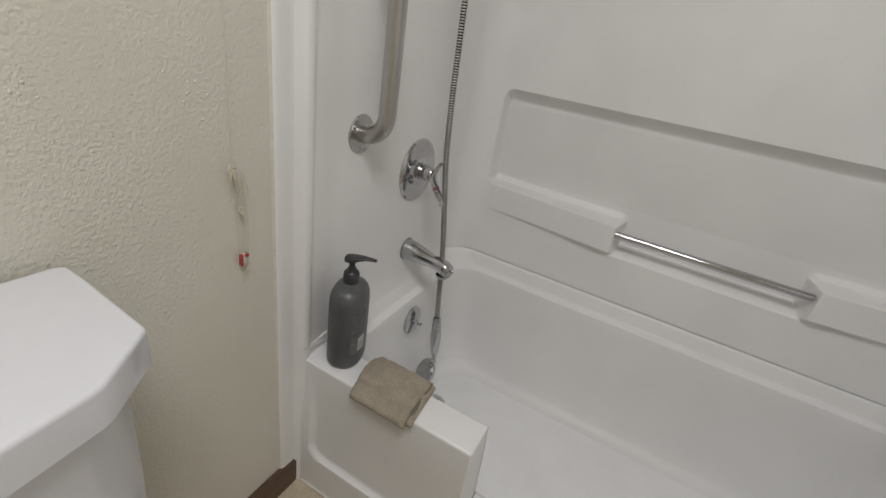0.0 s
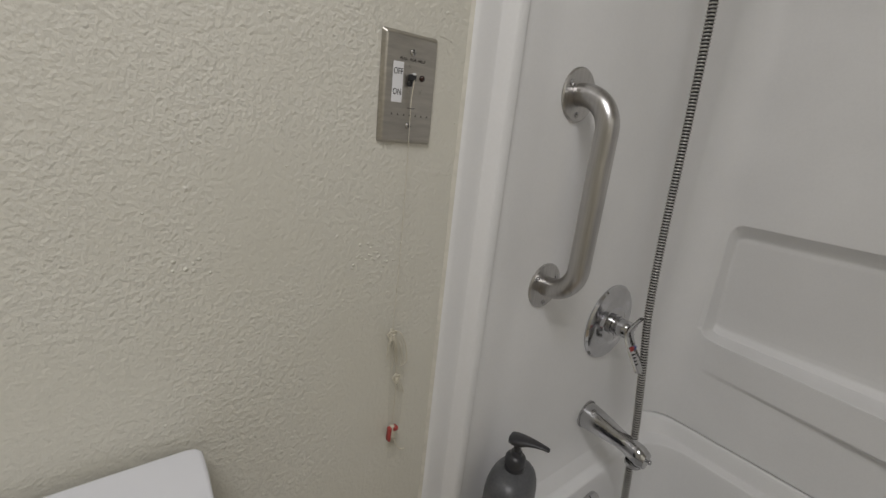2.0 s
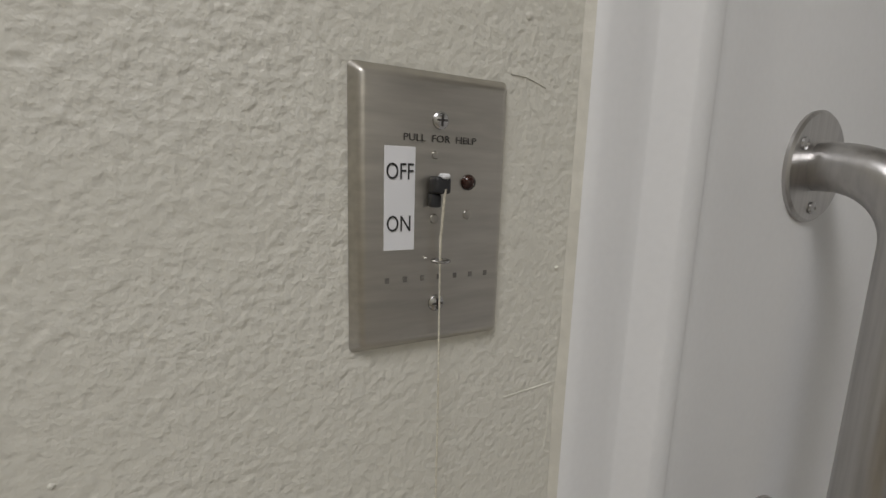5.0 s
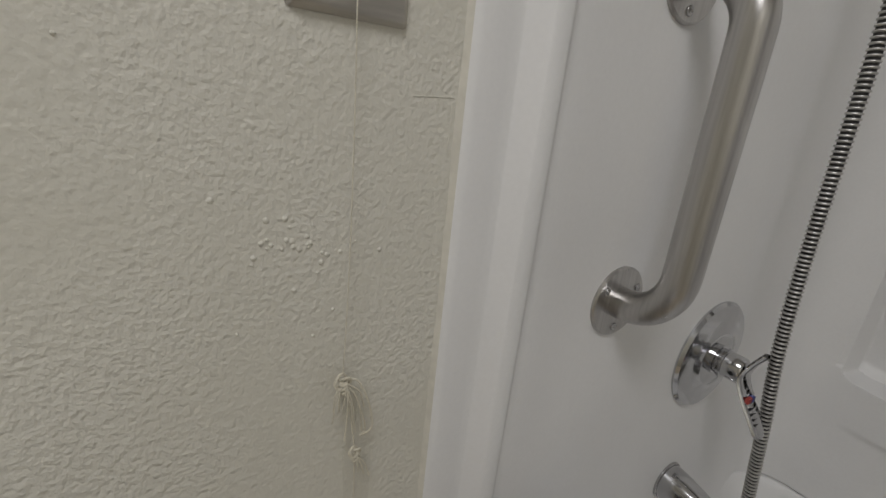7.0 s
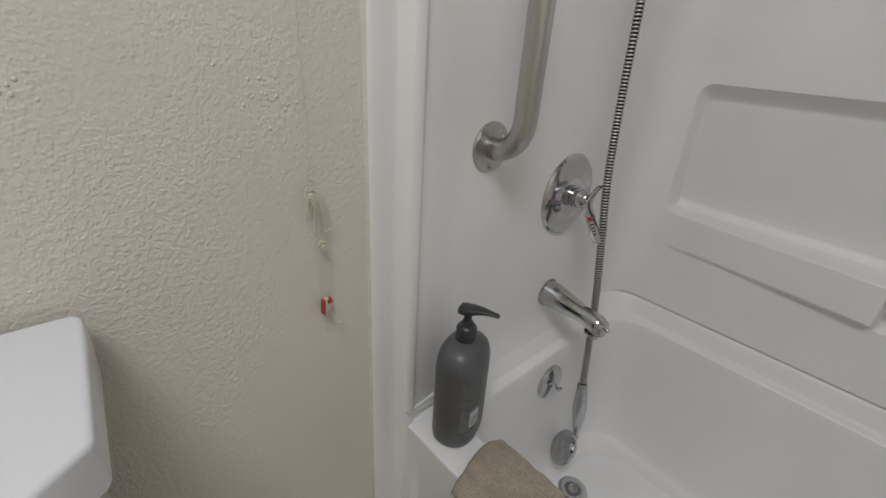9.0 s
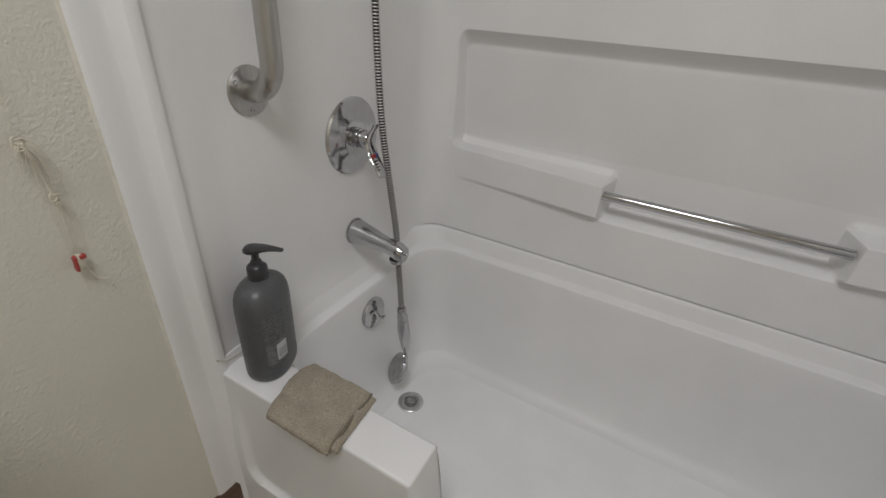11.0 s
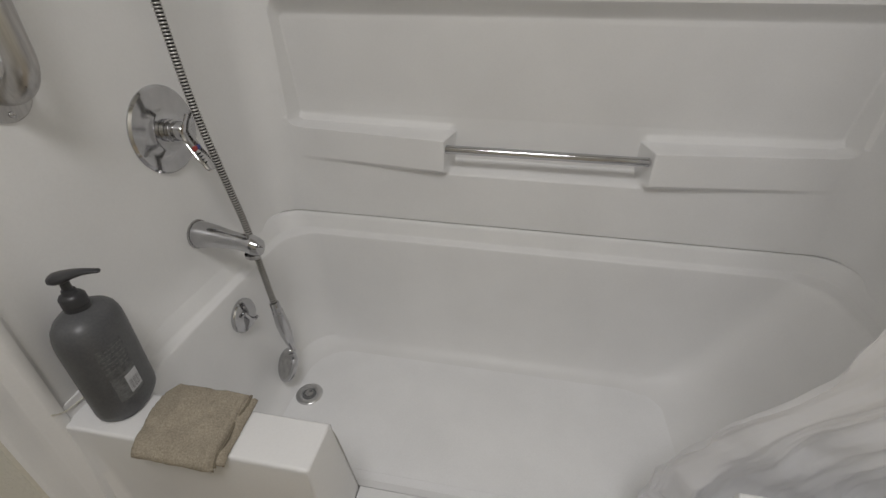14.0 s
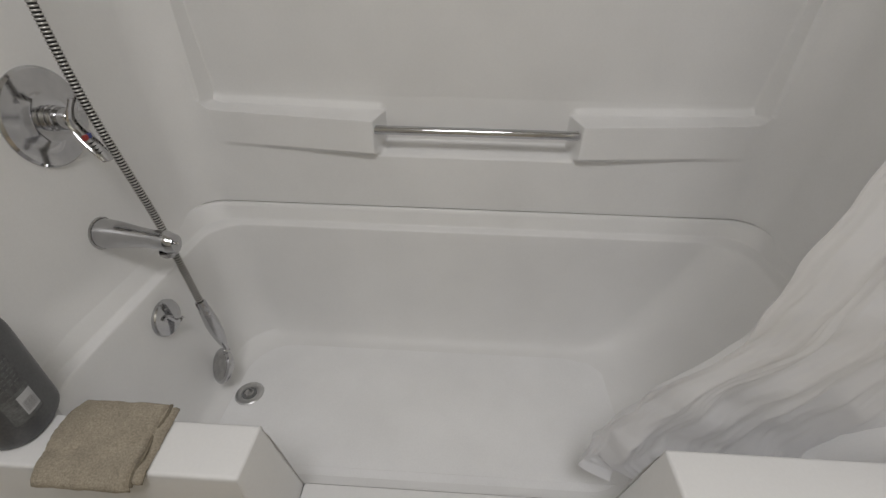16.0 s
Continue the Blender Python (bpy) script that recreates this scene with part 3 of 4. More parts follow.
for a, b in zip(rr, rr[1:]):
    for k in range(32):
        bm.faces.new((a[k], a[(k + 1) % 32], b[(k + 1) % 32], b[k]))
bm.faces.new(rr[0][::-1]), bm.faces.new(rr[-1])
part("body", bm, CHROME, spout, sharp=50)
part("wall_collar", lathe([(0.0, 0), (0.0325, 0), (0.0325, 0.003), (0.0305, 0.004)], to_axis((WX, 0.961, 0.521), (1, 0, 0))), DULL_CHROME, spout)
part("mouth", lathe([(0.0, 0), (0.0145, 0), (0.017, -0.004), (0.017, -0.010)], to_axis((0.130, 0.961, 0.475), (0, 0, -1))), DULL_CHROME, spout)
part("diverter_pin", lathe([(0.0, 0.011), (0.0042, 0.010), (0.0052, 0.008), (0.0042, 0.006), (0.0026, 0.005), (0.0026, 0.0)], to_axis((0.153, 0.959, 0.505), (1, 0, 0.2)), 18), CHROME, spout)

over = thing("overflow_plate", (0.058, 0.957, 0.299), "round chrome overflow plate with a trip lever", "overflow plate")
on = Vector((1, 0, 0.06)).normalized()
part("plate", lathe([(0.0, -0.006), (0.0425, -0.006), (0.0425, 0.001), (0.040, 0.004), (0.026, 0.0065), (0.010, 0.008), (0.0, 0.008)], to_axis((0.0640, 0.957, 0.299), on), 40), CHROME, over)
part("trip_lever", flat_arm(spline([(0.0725, 0.937, 0.310), (0.0755, 0.946, 0.312), (0.0775, 0.953, 0.302), (0.0790, 0.960, 0.289), (0.0820, 0.969, 0.284), (0.0860, 0.976, 0.286)], 5), [0.0040 + 0.0024 * i / 25 for i in range(26)], 0.0030), CHROME, over)
for y, z in ((0.956, 0.325), (0.951, 0.274)):
    part("screw", lathe([(0.0042, 0.0), (0.0038, 0.0016), (0.0, 0.002)], to_axis((0.0700, y, z), on), 14), DULL_CHROME, over)

# hand shower hanging on its hose
hs = thing("hand_shower", (0.12, 1.0, 0.1), "chrome hand shower hanging by a ribbed steel hose", "hand shower")
hose = spline([(0.040, 0.955, 1.90), (0.061, 0.949, 1.50), (0.070, 0.958, 1.20), (0.074, 0.966, 0.95), (0.081, 0.971, 0.80), (0.093, 0.977, 0.69), (0.104, 0.9950, 0.54), (0.112, 0.997, 0.44), (0.122, 1.000, 0.312)], 30)
part("hose_core", sweep(hose, 0.0064, 12), RUBBER, hs, "dark gaps of the hose")
# bright winding rings of the hose
bm = bmesh.new()
length = [0.0]
for a, b in zip(hose, hose[1:]):
    length.append(length[-1] + (b - a).length)
s, k = 0.002, 0
while s < length[-1]:
    while length[k + 1] < s:
        k += 1
    f = (s - length[k]) / (length[k + 1] - length[k])
    p, d = hose[k].lerp(hose[k + 1], f), (hose[k + 1] - hose[k]).normalized()
    lathe([(0.0062, -0.0015), (0.0079, -0.0011), (0.0084, 0.0), (0.0079, 0.0011), (0.0062, 0.0015)], to_axis(p, d), 10, bm)
    s += 0.0058
tagged(part("hose_winding", bm, HOSE, hs, "ribbed steel windings"), kind="stuff")
tip, low = Vector((0.122, 1.000, 0.312)), Vector((0.133, 1.012, 0.140))
dv = (low - tip).normalized()
part("connector", lathe([(0.0, -0.003), (0.0095, -0.003), (0.0118, 0.001), (0.0122, 0.020), (0.0128, 0.022), (0.0128, 0.025), (0.0140, 0.027), (0.0142, 0.036), (0.0128, 0.038)], to_axis(tip, dv), 28), CHROME, hs)
part("handle", lathe([(0.0125, 0.036), (0.0145, 0.042), (0.0168, 0.072), (0.0152, 0.108), (0.0108, 0.140), (0.0066, 0.156), (0.0062, 0.168), (0.0, 0.169)], to_axis(tip, dv), 28), CHROME, hs)
face = Vector((-0.6, -0.6, 0.5)).normalized()
hc = Vector((0.119, 0.997, 0.095))
part("spray_head", lathe([(0.0, -0.019), (0.012, -0.0185), (0.028, -0.014), (0.040, -0.006), (0.0455, 0.002), (0.0455, 0.007), (0.042, 0.010), (0.0, 0.011)], to_axis(hc, face), 40), CHROME, hs)
part("spray_face", lathe([(0.038, 0.0102), (0.036, 0.0118), (0.0, 0.012)], to_axis(hc, face), 32), DULL_CHROME, hs, "dull spray face")
part("swivel", lathe([(0.0, -0.010), (0.006, -0.0085), (0.0095, -0.003), (0.0095, 0.003), (0.006, 0.0085), (0.0, 0.010)], to_axis((0.130, 1.010, 0.138), face), 20), CHROME, hs)
part("wall_outlet", lathe([(0.0, 0.0), (0.03, 0.0), (0.03, 0.004), (0.012, 0.008), (0.011, 0.045), (0.0, 0.046)], to_axis((WX, 0.955, 1.90), (1, 0, 0)), 30), CHROME, hs)

# ---- emergency pull station ----
PY0, PY1, PZ0, PZ1 = 0.3830, 0.4548, 1.0910, 1.2058
call = thing("emergency_call_plate", (0, 0.419, 1.147), "brushed stainless emergency pull-cord plate with a white sticker", "call switch")
bm = bmesh.new()
lo = [bm.verts.new((0.0005, y, z)) for y, z in ((PY0, PZ0), (PY1, PZ0), (PY1, PZ1), (PY0, PZ1))]
hi = [bm.verts.new((0.0058, y, z)) for y, z in ((PY0 + 0.0036, PZ0 + 0.0036), (PY1 - 0.0036, PZ0 + 0.0036), (PY1 - 0.0036, PZ1 - 0.0036), (PY0 + 0.0036, PZ1 - 0.0036))]
bm.faces.new(hi)
for i in range(4):
    bm.faces.new((lo[i], lo[(i + 1) % 4], hi[(i + 1) % 4], hi[i]))
bmesh.ops.bevel(bm, geom=[e for e in bm.edges if any(v in hi for v in e.verts)], offset=0.0021, segments=5, affect="EDGES", profile=0.5)
part("plate", bm, PLATE, call, sharp=60)
FX = 0.0059


def upright(y, z, x=FX + 0.0003):
    """Letters that stand on the plate and are read from the room."""
    return Matrix.Translation((x, y, z)) @ Matrix(((0, 0, 1, 0), (1, 0, 0, 0), (0, 1, 0, 0), (0, 0, 0, 1)))


st = part("sticker", solid_box(FX - 0.0002, FX + 0.0003, 0.3958, 0.4088, 1.1340, 1.1752, 0.0001, 1), LABEL, call, "white OFF and ON sticker")
narrow = Matrix.Diagonal((0.74, 1, 1, 1))
text_part("OFF", 0.0092, upright(0.4022, 1.1652, FX + 0.0005) @ narrow, INK, st, "lettering", "black word OFF")
text_part("ON", 0.0092, upright(0.4020, 1.1445, FX + 0.0005) @ narrow, INK, st, "lettering", "black word ON")
text_part("PULL  FOR  HELP", 0.0040, upright(0.4200, 1.1788) @ Matrix.Diagonal((1.12, 1, 1, 1)), ETCH, call, "engraving", "engraved words PULL FOR HELP")
for k in range(7):
    y = 0.3965 + 0.0078 * k
    part("engraving", solid_box(FX - 0.0001, FX + 0.0002, y, y + 0.0017, 1.1205, 1.1227), FADED_ETCH, call, "small engraved bar")
for z in (1.1862, 1.1102):
    sc = part("screw", lathe([(0.0036, 0.0), (0.0035, 0.0010), (0.0024, 0.0019), (0.0, 0.0021)], to_axis((FX, 0.4195, z), (1, 0, 0)), 18), DULL_CHROME, call, "steel screw")
    part("slot", solid_box(FX + 0.0018, FX + 0.0023, 0.4191, 0.4199, z - 0.0024, z + 0.0024), ETCH, sc)
    part("slot", solid_box(FX + 0.0018, FX + 0.0023, 0.4171, 0.4219, z - 0.0004, z + 0.0004), ETCH, sc)
for y, z, r in ((0.4175, 1.1725, 0.0016), (0.4178, 1.1465, 0.0021), (0.4335, 1.1480, 0.0021)):
    part("rivet", lathe([(r, 0.0), (r * 0.8, 0.0006), (0.0, 0.0009)], to_axis((FX, y, z), (1, 0, 0)), 12), PLATE, call)
part("indicator_lamp", lathe([(0.0034, 0.0), (0.0034, 0.0006), (0.0029, 0.0018), (0.0016, 0.0028), (0.0, 0.0031)], to_axis((FX, 0.4335, 1.1618), (1, 0, 0)), 20), LED, call, "small unlit dark lens")
sw = part("switch_lever", solid_box(FX, FX + 0.0075, 0.4147, 0.4218, 1.1570, 1.1640, 0.0014, 3), DARK, call, "black toggle")
part("toggle_foot", solid_box(FX, FX + 0.0050, 0.4145, 0.4187, 1.1515, 1.1570, 0.0008), DARK, sw)
part("toggle_tip", solid_box(FX + 0.004, FX + 0.009, 0.4170, 0.4205, 1.1630, 1.1652, 0.0007, 1), LABEL, sw, "pale worn tip")
part("cord_guide", sweep([(FX + 0.0035 + 0.0035 * math.cos(a), 0.4197 + 0.0038 * math.sin(a), 1.1292) for a in np.linspace(0, 2 * math.pi, 20)], 0.0006, 8), DULL_CHROME, call, "small wire guide ring")

cord = thing("pull_cord", (0.008, 0.424, 0.65), "knotted cream pull cord hanging on the wall", "pull cord")
line = spline([(0.0130, 0.4190, 1.1590), (0.0105, 0.4192, 1.1430), (0.0092, 0.4195, 1.1290), (0.0095, 0.4205, 1.05), (0.0085, 0.4210, 0.96), (0.0085, 0.4200, 0.90), (0.0080, 0.4190, 0.858)], 12)
part("cord", sweep(line, [0.0006] * 24 + [0.00042] * (len(line) - 24), 8), STRING, cord)


def knot(y, z, r, name="knot"):
    pts = [(0.009 + 0.4 * r * math.sin(3 * t), y + r * math.cos(2 * t) * (1 + 0.4 * math.cos(3 * t)), z + r * math.sin(t * 2) * (1 + 0.4 * math.cos(3 * t))) for t in np.linspace(0, 2 * math.pi, 44)]
    return part(name, sweep(pts, 0.0010, 7), STRING, cord, "tight knot of cord")


knot(0.4185, 0.853, 0.0046)
knot(0.4190, 0.848, 0.0034)
knot(0.4300, 0.786, 0.0034)
knot(0.4308, 0.781, 0.0026)
rng = random.Random(4)
for k in range(10):
    y0, w, h = 0.4130 + 0.0014 * k, rng.uniform(-0.006, 0.014), rng.uniform(0.014, 0.050)
    pts = spline([(0.009, 0.4190, 0.853), (0.012, y0 + 0.5 * w, 0.850 - 0.3 * h), (0.010, y0 + w, 0.848 - h)], 7)
    part("strand", sweep(pts, 0.00055, 6), STRING, cord, "frayed cord end")
part("loop", sweep(spline([(0.009, 0.4200, 0.852), (0.012, 0.4270, 0.842), (0.012, 0.4345, 0.820), (0.010, 0.4375, 0.806), (0.010, 0.4350, 0.803)], 8), 0.0006, 7), STRING, cord, "slack loop of cord")
part("loop", sweep(spline([(0.009, 0.4205, 0.854), (0.011, 0.4290, 0.853), (0.013, 0.4370, 0.836), (0.012, 0.4425, 0.812), (0.010, 0.4400, 0.803), (0.010, 0.4330, 0.802)], 8), 0.00075, 7), STRING, cord, "slack loop of cord")
part("cord", sweep(spline([(0.008, 0.4205, 0.850), (0.009, 0.4265, 0.815), (0.009, 0.4300, 0.786)], 8), 0.0006, 7), STRING, cord)
for k in range(3):
    part("strand", sweep(spline([(0.009, 0.4300, 0.783), (0.011, 0.4320 + 0.003 * k, 0.774), (0.010, 0.4330 + 0.005 * k, 0.766 - 0.004 * k)], 6), 0.0005, 6), STRING, cord, "frayed cord end")
part("cord", sweep(spline([(0.009, 0.4300, 0.782), (0.008, 0.4310, 0.745), (0.008, 0.4300, 0.712)], 8), 0.0005, 7), STRING, cord)
part("cord_end", sweep(spline([(0.009, 0.4340, 0.690), (0.0095, 0.4375, 0.676), (0.010, 0.4420, 0.667), (0.011, 0.4475, 0.6625), (0.010, 0.4530, 0.661)], 8), [0.0007] * 20 + [0.0012] * 13, 7), STRING, cord, "curled cord end")
# added sheet: its colour stands for shadow on the wall below the knot
FV, FU = np.meshgrid(np.linspace(0, 1, 30), np.linspace(0, 1, 7), indexing="ij")
shade_y = 0.4185 + 0.010 * FV + (0.020 + 0.004 * np.sin(5 * FV)) * FU
shade_x = 0.0045 + 0.0025 * np.sin(3.1 * FU) + 0.0012 * np.sin(9 * FV + 2 * FU)
grid("cord_shade_sheet", np.stack([shade_x, shade_y, 0.846 - 0.196 * FV], 2), SHADE_TINT, cord, "added see-through sheet tinted as the yellowish shadow by the cord")
tag = thing("cord_tag", (0.010, 0.430, 0.697), "small white and red plastic tag on the pull cord", "tag")
part("body", prism([(0.4255, 0.686), (0.4345, 0.690), (0.4355, 0.706), (0.4285, 0.709), (0.4245, 0.704)], "x", 0.006, 0.0120, 0.0012, 2), STRING, tag)
part("band", prism([(0.4225, 0.687), (0.4258, 0.6855), (0.4272, 0.708), (0.4235, 0.706)], "x", 0.0058, 0.0138, 0.0009, 2), RED, tag, "red edge")
part("band", solid_box(0.0060, 0.0142, 0.4300, 0.4370, 0.7015, 0.7070, 0.0008), RED, tag, "red clip")

# ---- toilet ----
toilet = thing("toilet", (0.25, -0.045, 0), "white china toilet with a cut-corner tank lid against the wall", "toilet")
TC = -0.045


def half_to_full(points):
    return points + [(x, 2 * TC - y) for x, y in points[::-1]]


lid_line = half_to_full([(0.012, 0.12), (0.0125, 0.184), (0.0155, 0.193), (0.022, 0.1970), (0.032, 0.1970), (0.055, 0.1965), (0.176, 0.1890), (0.182, 0.1858), (0.224, 0.129), (0.2265, 0.121), (0.236, 0.05), (0.240, TC)])[:-1]
lid_line = [p for i, p in enumerate(lid_line) if i == 0 or p != lid_line[i - 1]]
bm = prism(lid_line, "z", 0.744, 0.7855)
bmesh.ops.recalc_face_normals(bm, faces=bm.faces)
bmesh.ops.bevel(bm, geom=[e for e in bm.edges if abs(e.verts[0].co.z - e.verts[1].co.z) < 1e-6 and e.verts[0].co.z > 0.77], offset=0.0055, segments=5, affect="EDGES", profile=0.55)
part("tank_lid", bm, CHINA, toilet, "thick white china tank lid with cut corners", sharp=50)
ln = np.array([p for p in lid_line])
cen = np.array([0.115, TC])
rows = []
for z, k in ((0.744, 0.925), (0.732, 0.905), (0.60, 0.89), (0.46, 0.86), (0.40, 0.82), (0.385, 0.70)):
    q = cen + (ln - cen) * k
    q[:, 0] = np.maximum(q[:, 0], 0.014)
    rows.append(np.column_stack([q, np.full(len(q), z)]))
grid("tank", np.array(rows), CHINA, toilet, closed=True, sharp=50, flip=True)
rows = []
for z, a, b, cx in ((0.0, 0.20, 0.105, 0.33), (0.03, 0.195, 0.10, 0.33), (0.16, 0.17, 0.09, 0.33), (0.28, 0.21, 0.13, 0.37), (0.36, 0.255, 0.175, 0.41), (0.395, 0.265, 0.185, 0.42), (0.40, 0.255, 0.175, 0.42), (0.40, 0.20, 0.13, 0.43), (0.30, 0.13, 0.09, 0.43), (0.22, 0.05, 0.04, 0.42)):
    rows.append([(cx + a * math.cos(t) * (1.0 if math.cos(t) > 0 else 1.02), TC + b * math.sin(t), z) for t in np.linspace(0, 2 * math.pi, 41)[:-1]])
grid("bowl", np.array(rows), CHINA, toilet, closed=True, sharp=60)
rows = []
for z, k in ((0.402, 1.0), (0.412, 1.01), (0.428, 1.0), (0.434, 0.96)):
    rows.append([(0.43 + 0.255 * k * math.cos(t), TC + 0.182 * k * math.sin(t), z) for t in np.linspace(0, 2 * math.pi, 41)[:-1]])
rows.append([(0.43, TC, 0.436)] * 40)
grid("seat_lid", np.array(rows), CHINA, toilet, closed=True, sharp=60)

# ---- bottle on the ledge ----
BX, BY, BZ = 0.077, 0.630, 0.3960
bottle = thing("soap_bottle", (BX, BY, BZ), "charcoal pump bottle with a printed back label on the tub ledge", "bottle")
turn = Matrix.Rotation(radians(20), 4, "Z")


def oval(a, b, z, n=44, power=2.35):
    out = []
    for k in range(n):
        t = 2 * math.pi * k / n
        c, s_ = math.cos(t), math.sin(t)
        v = turn @ Vector((a * math.copysign(abs(c) ** (2 / power), c), b * math.copysign(abs(s_) ** (2 / power), s_), 0))
        out.append((BX + v.x, BY + v.y, BZ + z))
    return out


prof = [(0.0, 0.001), (0.80, 0.0), (0.92, 0.002), (0.975, 0.007), (1.0, 0.016), (1.0, 0.10), (1.0, 0.144), (0.99, 0.157), (0.96, 0.1675), (0.895, 0.1775), (0.78, 0.1855), (0.62, 0.1910), (0.46, 0.1940)]
rows = [oval(0.0392 * s, 0.0540 * s, h) for s, h in prof]
rows += [[(BX + 0.0155 * math.cos(2 * math.pi * k / 44 + radians(20)), BY + 0.0155 * math.sin(2 * math.pi * k / 44 + radians(20)), BZ + h) for k in range(44)] for h in (0.197, 0.200)]
grid("body", np.array(rows), BOTTLE, bottle, closed=True, sharp=50)
at = Matrix.Translation((BX, BY, BZ - 0.0040))
pump = part("pump", lathe([(0.0, 0.1990), (0.0166, 0.1990), (0.0168, 0.2070), (0.0158, 0.2075), (0.0158, 0.2090), (0.0168, 0.2095), (0.0164, 0.2210), (0.0138, 0.2250), (0.0100, 0.2270), (0.0085, 0.2330), (0.0062, 0.2340), (0.0062, 0.2510), (0.0, 0.2510)], at, 30), PUMP, bottle, "black pump collar and stem")
aim = Vector((0.93, 0.36, 0)).normalized()
side = Vector((-aim.y, aim.x, 0))
bm, rr = bmesh.new(), []
for s, w, h, z in ((-0.0150, 0.006, 0.0050, 0.2490), (-0.0135, 0.0112, 0.0075, 0.2495), (-0.0060, 0.0142, 0.0085, 0.2500), (0.0060, 0.0138, 0.0080, 0.2515), (0.0170, 0.0105, 0.0058, 0.2545), (0.0290, 0.0074, 0.0042, 0.2560), (0.0400, 0.0056, 0.0033, 0.2560), (0.0480, 0.0046, 0.0028, 0.2555), (0.0500, 0.0034, 0.0020, 0.2550)):
    c = Vector((BX, BY, BZ + z)) + aim * s
    rr.append([bm.verts.new(c + side * (w * math.cos(a)) + Vector((0, 0, h * math.copysign(abs(math.sin(a)) ** 0.7, math.sin(a)) * (0.75 if math.sin(a) > 0 else 1.0)))) for a in (2 * math.pi * k / 18 for k in range(18))])
for a, b in zip(rr, rr[1:]):
    for k in range(18):
        bm.faces.new((a[k], a[(k + 1) % 18], b[(k + 1) % 18], b[k]))
bm.faces.new(rr[0][::-1]), bm.faces.new(rr[-1])
part("pump_head", bm, PUMP, bottle, "black pump head with a nozzle", sharp=60)


def on_bottle(u0, u1, h0, h1, off, name, mat, parent, label=""):
    """A patch that follows the bottle's side between two turns (degrees) and two heights."""
    U, V = np.meshgrid(np.linspace(u0, u1, 9), np.linspace(h0, h1, 5))
    P = np.zeros((*U.shape, 3))
    for i in range(U.shape[0]):
        for j in range(U.shape[1]):
            t = radians(U[i, j]) - radians(20)
            c, s_ = math.cos(t), math.sin(t)
            k = (abs(c / (0.0392 + off)) ** 2.35 + abs(s_ / (0.0540 + off)) ** 2.35) ** (-1 / 2.35)
            v = turn @ Vector((k * c, k * s_, 0))
            P[i, j] = (BX + v.x, BY + v.y, BZ + V[i, j])
    return grid(name, P, mat, parent, label)


lab = on_bottle(-45, 8, 0.036, 0.145, 0.0004, "label", PRINT, bottle, "dark printed back label")
on_bottle(-44, 6, 0.040, 0.088, 0.0007, "address_panel", PANEL, lab, "slightly paler printed panel")
on_bottle(-24, 5, 0.046, 0.081, 0.0011, "barcode_panel", PRINT_LIGHT, lab, "pale barcode panel")
for k in range(11):
    u = -21 + 2.2 * k
    on_bottle(u, u + (1.1 if k % 3 else 0.6), 0.050, 0.069, 0.0014, "barcode_line", BAR_GREY, lab)
words = random.Random(8)
for k in range(6):
    u = -41.0
    while u < 0:
        w = words.uniform(3, 9)
        on_bottle(u, min(u + w, 4), 0.1375 - 0.0072 * k, 0.1390 - 0.0072 * k, 0.0008, "print_line", FAINT_INK, lab, "line of small unreadable print")
        u += w + words.uniform(1.2, 4.0)
for k in range(5):
    on_bottle(-41, -41 + words.uniform(7, 14), 0.080 - 0.0075 * k, 0.0815 - 0.0075 * k, 0.0011, "print_line", FAINT_INK, lab, "line of small unreadable print")

# ---- folded washcloth over the ledge ----
cloth = thing("washcloth", (0.21, 0.60, 0.396), "folded taupe terry washcloth draped over the tub ledge", "washcloth")


def cloth_layer(name, u_shift, lift, seed, shrink, wide):
    nu, nv = 60, 64
    Pt, Pb = np.zeros((nv, nu, 3)), np.zeros((nv, nu, 3))
    for j, v in enumerate(np.linspace(0, 1, nv)):
        s = v * (0.117 - shrink)                       # way along the cloth from its back edge
        top_len = 0.098
        if s < top_len:
            y, z, ny, nz = 0.662 - s, 0.3965, 0.0, 1.0
        else:
            a = min((s - top_len) / 0.016, math.pi / 2)
            y, z, ny, nz = 0.564 - 0.016 * math.sin(a), 0.3965 - 0.016 + 0.016 * math.cos(a), -math.sin(a), math.cos(a)
            z -= max(0, s - top_len - 0.016 * math.pi / 2) * 0.97
        for i, u in enumerate(np.linspace(0, 1, nu)):
            xl = 0.130 + 0.036 * v + 0.030 * (1 - v) ** 5 + u_shift
            xr = 0.288 + 0.010 * v + wide
            x = xl + (xr - xl) * u
            edge = min(u, 1 - u, v * 1.0, (1 - v) * 1.0)
            th = (0.0085 + 0.0040 * noise.noise(Vector((x * 30, s * 30, seed)))) * min(1.0, (edge / 0.045)) ** 0.5
            puff = 0.004 * math.sin(math.pi * u) * math.sin(math.pi * min(v * 1.3, 1))
            wob = 0.0022 * noise.noise(Vector((x * 55, s * 55, seed + 5))) + 0.0010 * noise.noise(Vector((x * 300, s * 300, seed)))
            xx = x + 0.0028 * noise.noise(Vector((s * 26, seed, u))) + 0.0011 * noise.noise(Vector((s * 210, seed, u * 9)))
            Pb[j, i] = (xx, y + ny * (lift + 0.0010), z + nz * (lift + 0.0010))
            q = lift + 0.002 + th + puff + wob
            Pt[j, i] = (xx, y + ny * q, z + nz * q)
    top = np.concatenate([Pt, Pb[::-1]], 0)
    return grid(name, np.concatenate([top, top[:1]], 0), TOWEL, cloth, sharp=80, flip=True)


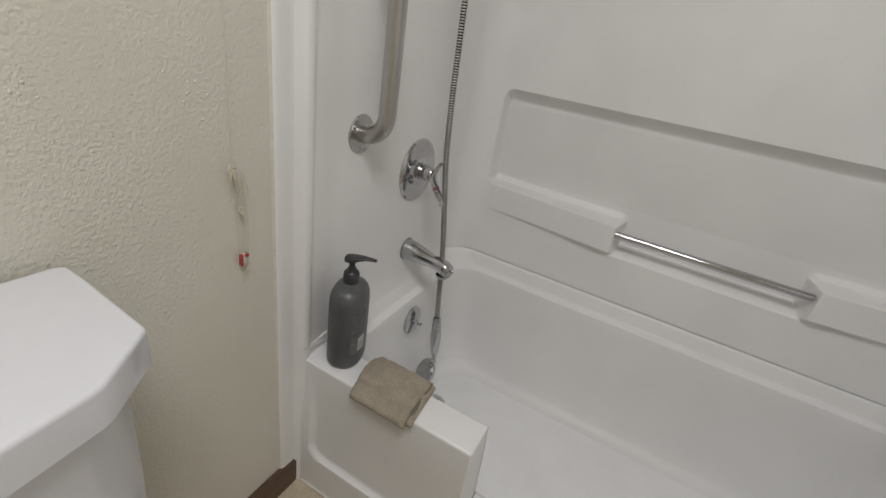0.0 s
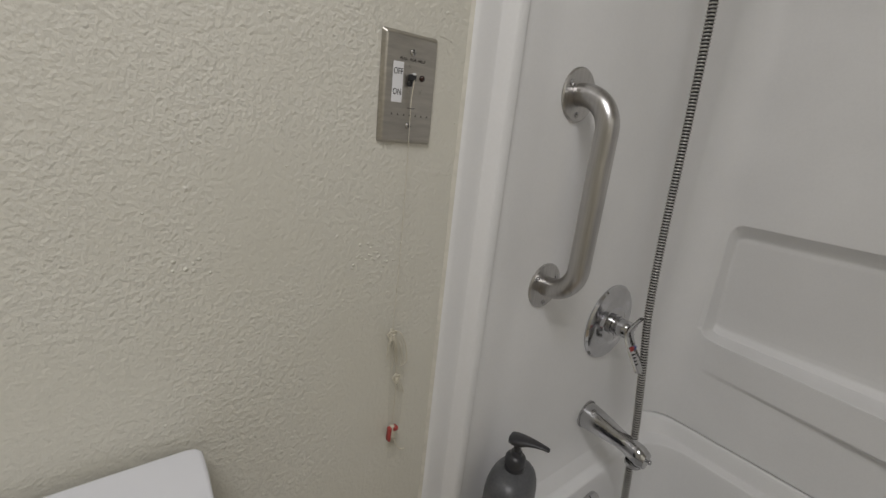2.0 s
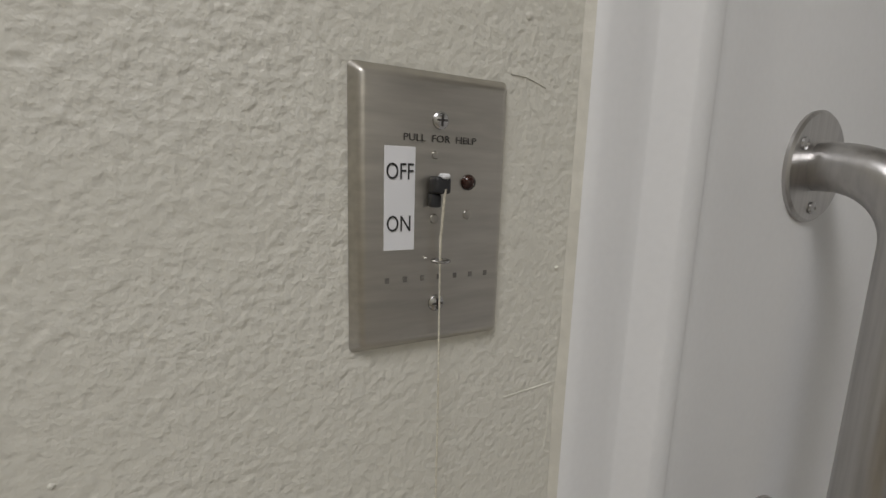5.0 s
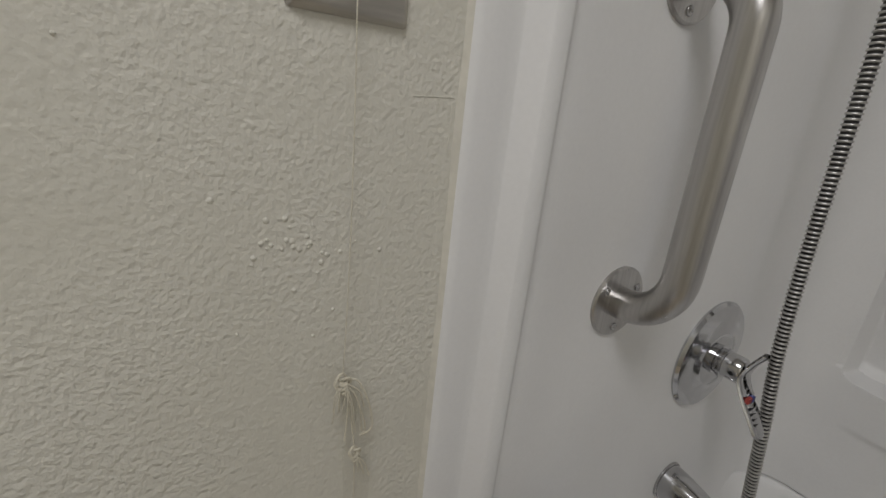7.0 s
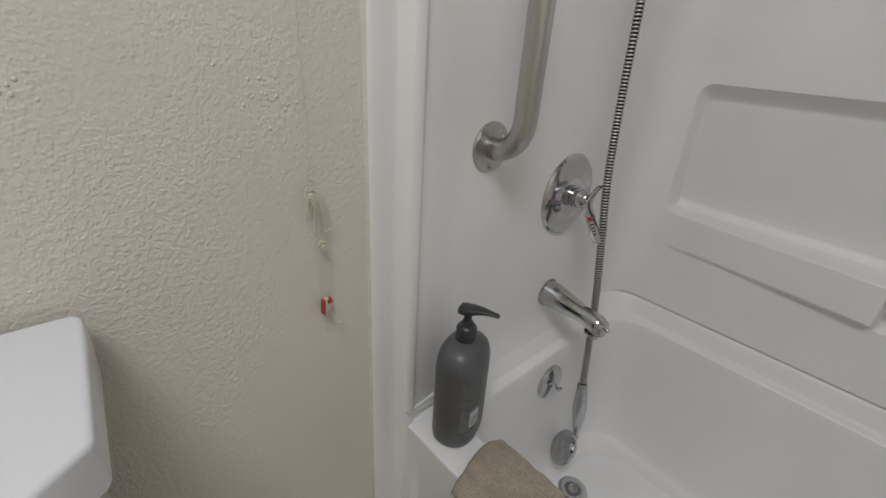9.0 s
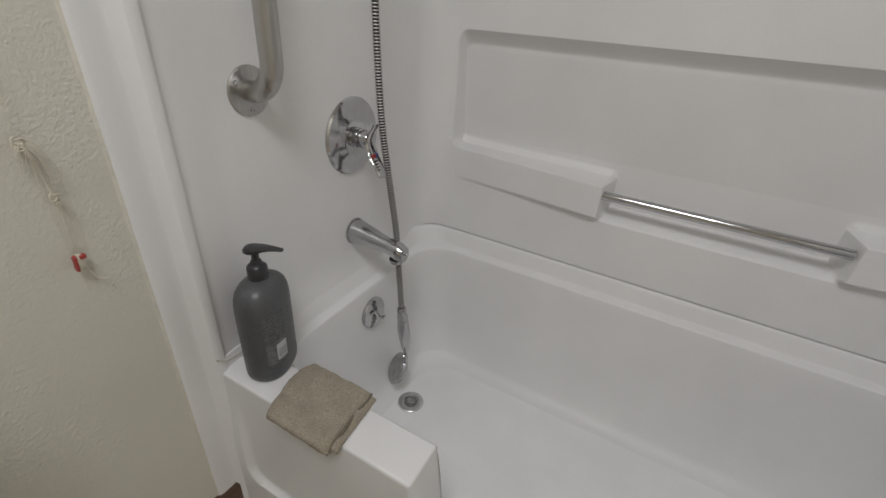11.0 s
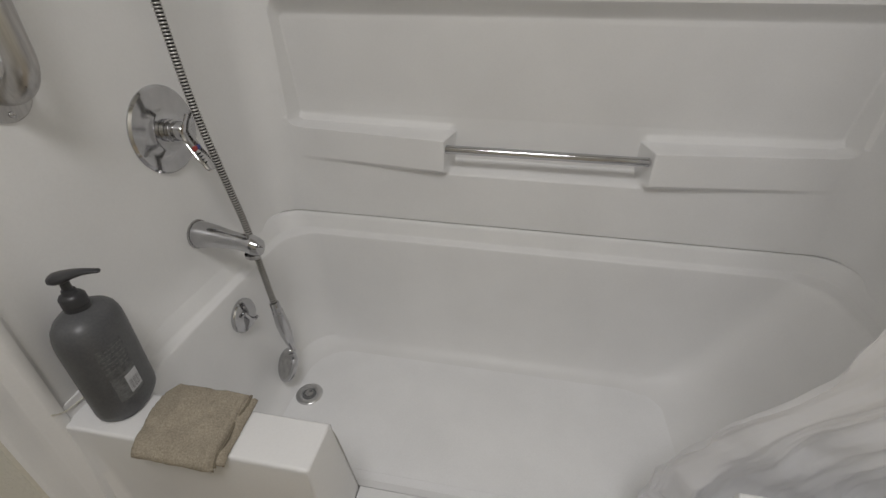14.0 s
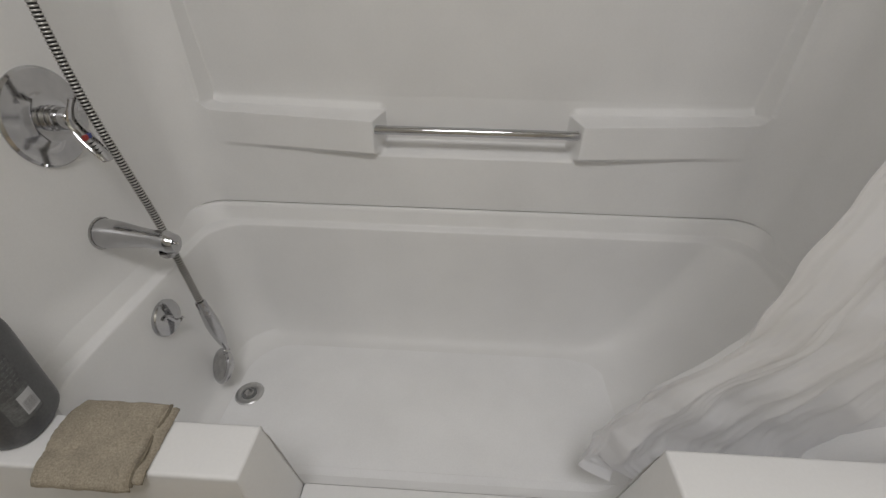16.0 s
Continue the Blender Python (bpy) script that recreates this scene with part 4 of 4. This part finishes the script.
cloth_layer("under_fold", 0.004, 0.0, 2.0, 0.004, 0.0085)
cloth_layer("upper_fold", -0.004, 0.0085, 9.0, 0.0, -0.003)
hem = []
for v in np.linspace(0, 1, 40):
    s = v * 0.114
    a = min(max(s - 0.098, 0) / 0.016, math.pi / 2)
    y = 0.662 - s if s < 0.098 else 0.564 - 0.024 * math.sin(a)
    z = 0.4075 if s < 0.098 else 0.3965 - 0.016 + 0.026 * math.cos(a) - max(0, s - 0.098 - 0.0251) * 0.97
    hem.append((0.2865 + 0.010 * v + 0.0016 * math.sin(11 * v), y, z))
part("hem", sweep(hem, 0.0026, 8), SEAM, cloth, "darker stitched hem")

# ---- shower curtain ----
rod = thing("curtain_rod", (LEN / 2, 0.63, 1.93), "straight chrome shower curtain rod", "curtain rod")
part("tube", sweep([(0.012, 0.63, 1.93), (0.75, 0.63, 1.93), (LEN - 0.012, 0.63, 1.93)], 0.0125, 20), CHROME, rod)
for x, d in ((0.0066, 1), (LEN - 0.0066, -1)):
    part("end_cup", lathe([(0, 0), (0.028, 0), (0.028, 0.006), (0.016, 0.018), (0.0, 0.018)], to_axis((x, 0.63, 1.93), (d, 0, 0)), 28), CHROME, rod)

nu, nv = 190, 190
P = np.zeros((nv, nu, 3))
for j, v in enumerate(np.linspace(0, 1, nv)):
    z = 1.945 - 1.83 * v
    left = float(np.interp(z, [0.11, 0.16, 0.26, 0.36, 0.44, 0.52, 0.60, 0.69, 0.83, 1.95], [1.05, 0.985, 0.978, 0.995, 1.045, 1.085, 1.100, 1.110, 1.125, 1.16]))
    flare = float(np.interp(z, [0.15, 0.45, 0.70, 1.3], [1.0, 0.8, 0.35, 0.0]))
    yc = float(np.interp(z, [0.11, 0.25, 0.42, 0.60, 0.8, 1.95], [0.750, 0.750, 0.722, 0.690, 0.680, 0.630]))
    left += 0.022 * flare * noise.noise(Vector((0.0, 26 * v, 41.0))) + 0.005 * flare * noise.noise(Vector((0.0, 70 * v, 43.0)))
    for i, u in enumerate(np.linspace(0, 1, nu)):
        x = left + (1.465 - left) * u ** (1 + 0.25 * flare)
        amp = 0.008 + 0.002 * flare * (1 - 0.3 * u)
        ph = 2 * math.pi * (3.7 * u + 0.12 * math.sin(5 * v)) + 0.9 * noise.noise(Vector((2.2 * u, 2.5 * v, 3.0)))
        y = yc + amp * math.sin(ph) + 0.35 * amp * math.sin(2.3 * ph + 1.0)
        crumple = 0.016 * flare * noise.noise(Vector((7 * u, 9 * v * 1.79, 1.5))) + 0.005 * flare * noise.noise(Vector((19 * u, 20 * v, 6.0)))
        ridge = 0.013 * flare * (abs(noise.noise(Vector((5 * u + 3 * v, 8 * v - 2 * u, 9.0)))) - 0.25)
        ridge += 0.010 * flare * (abs(noise.noise(Vector((6 * u - 9 * v, 13 * v + 4 * u, 17.0)))) - 0.22)
        fine = (0.003 + 0.003 * flare) * (abs(noise.noise(Vector((26 * u + 6 * v, 11 * v - 5 * u, 31.0)))) - 0.2) + 0.0015 * flare * noise.noise(Vector((44 * u, 40 * v, 8.0)))
        y = max(y + crumple + ridge + fine, 0.668 + 0.20 * max(0, 0.40 - z) if z < 0.46 else 0.0)
        zz = z + 0.022 * flare * noise.noise(Vector((4 * u, 3 * v, 12.0)))
        P[j, i] = (min(x + 0.02 * flare * noise.noise(Vector((3 * v * 4, u * 3, 20.0))), 1.475), y, max(zz, 0.09))
cur = thing("shower_curtain", (1.28, 0.66, 0.15), "white vinyl shower curtain bunched inside the tub", "shower curtain")
grid("curtain_sheet", P, CURTAIN, cur, sharp=180)
for k in range(6):
    x = 1.185 + 0.052 * k
    part("curtain_ring", sweep([(x, 0.63 + 0.021 * math.sin(a), 1.926 + 0.021 * math.cos(a)) for a in np.linspace(0, 2 * math.pi, 22)], 0.0016, 8), CHROME, cur)
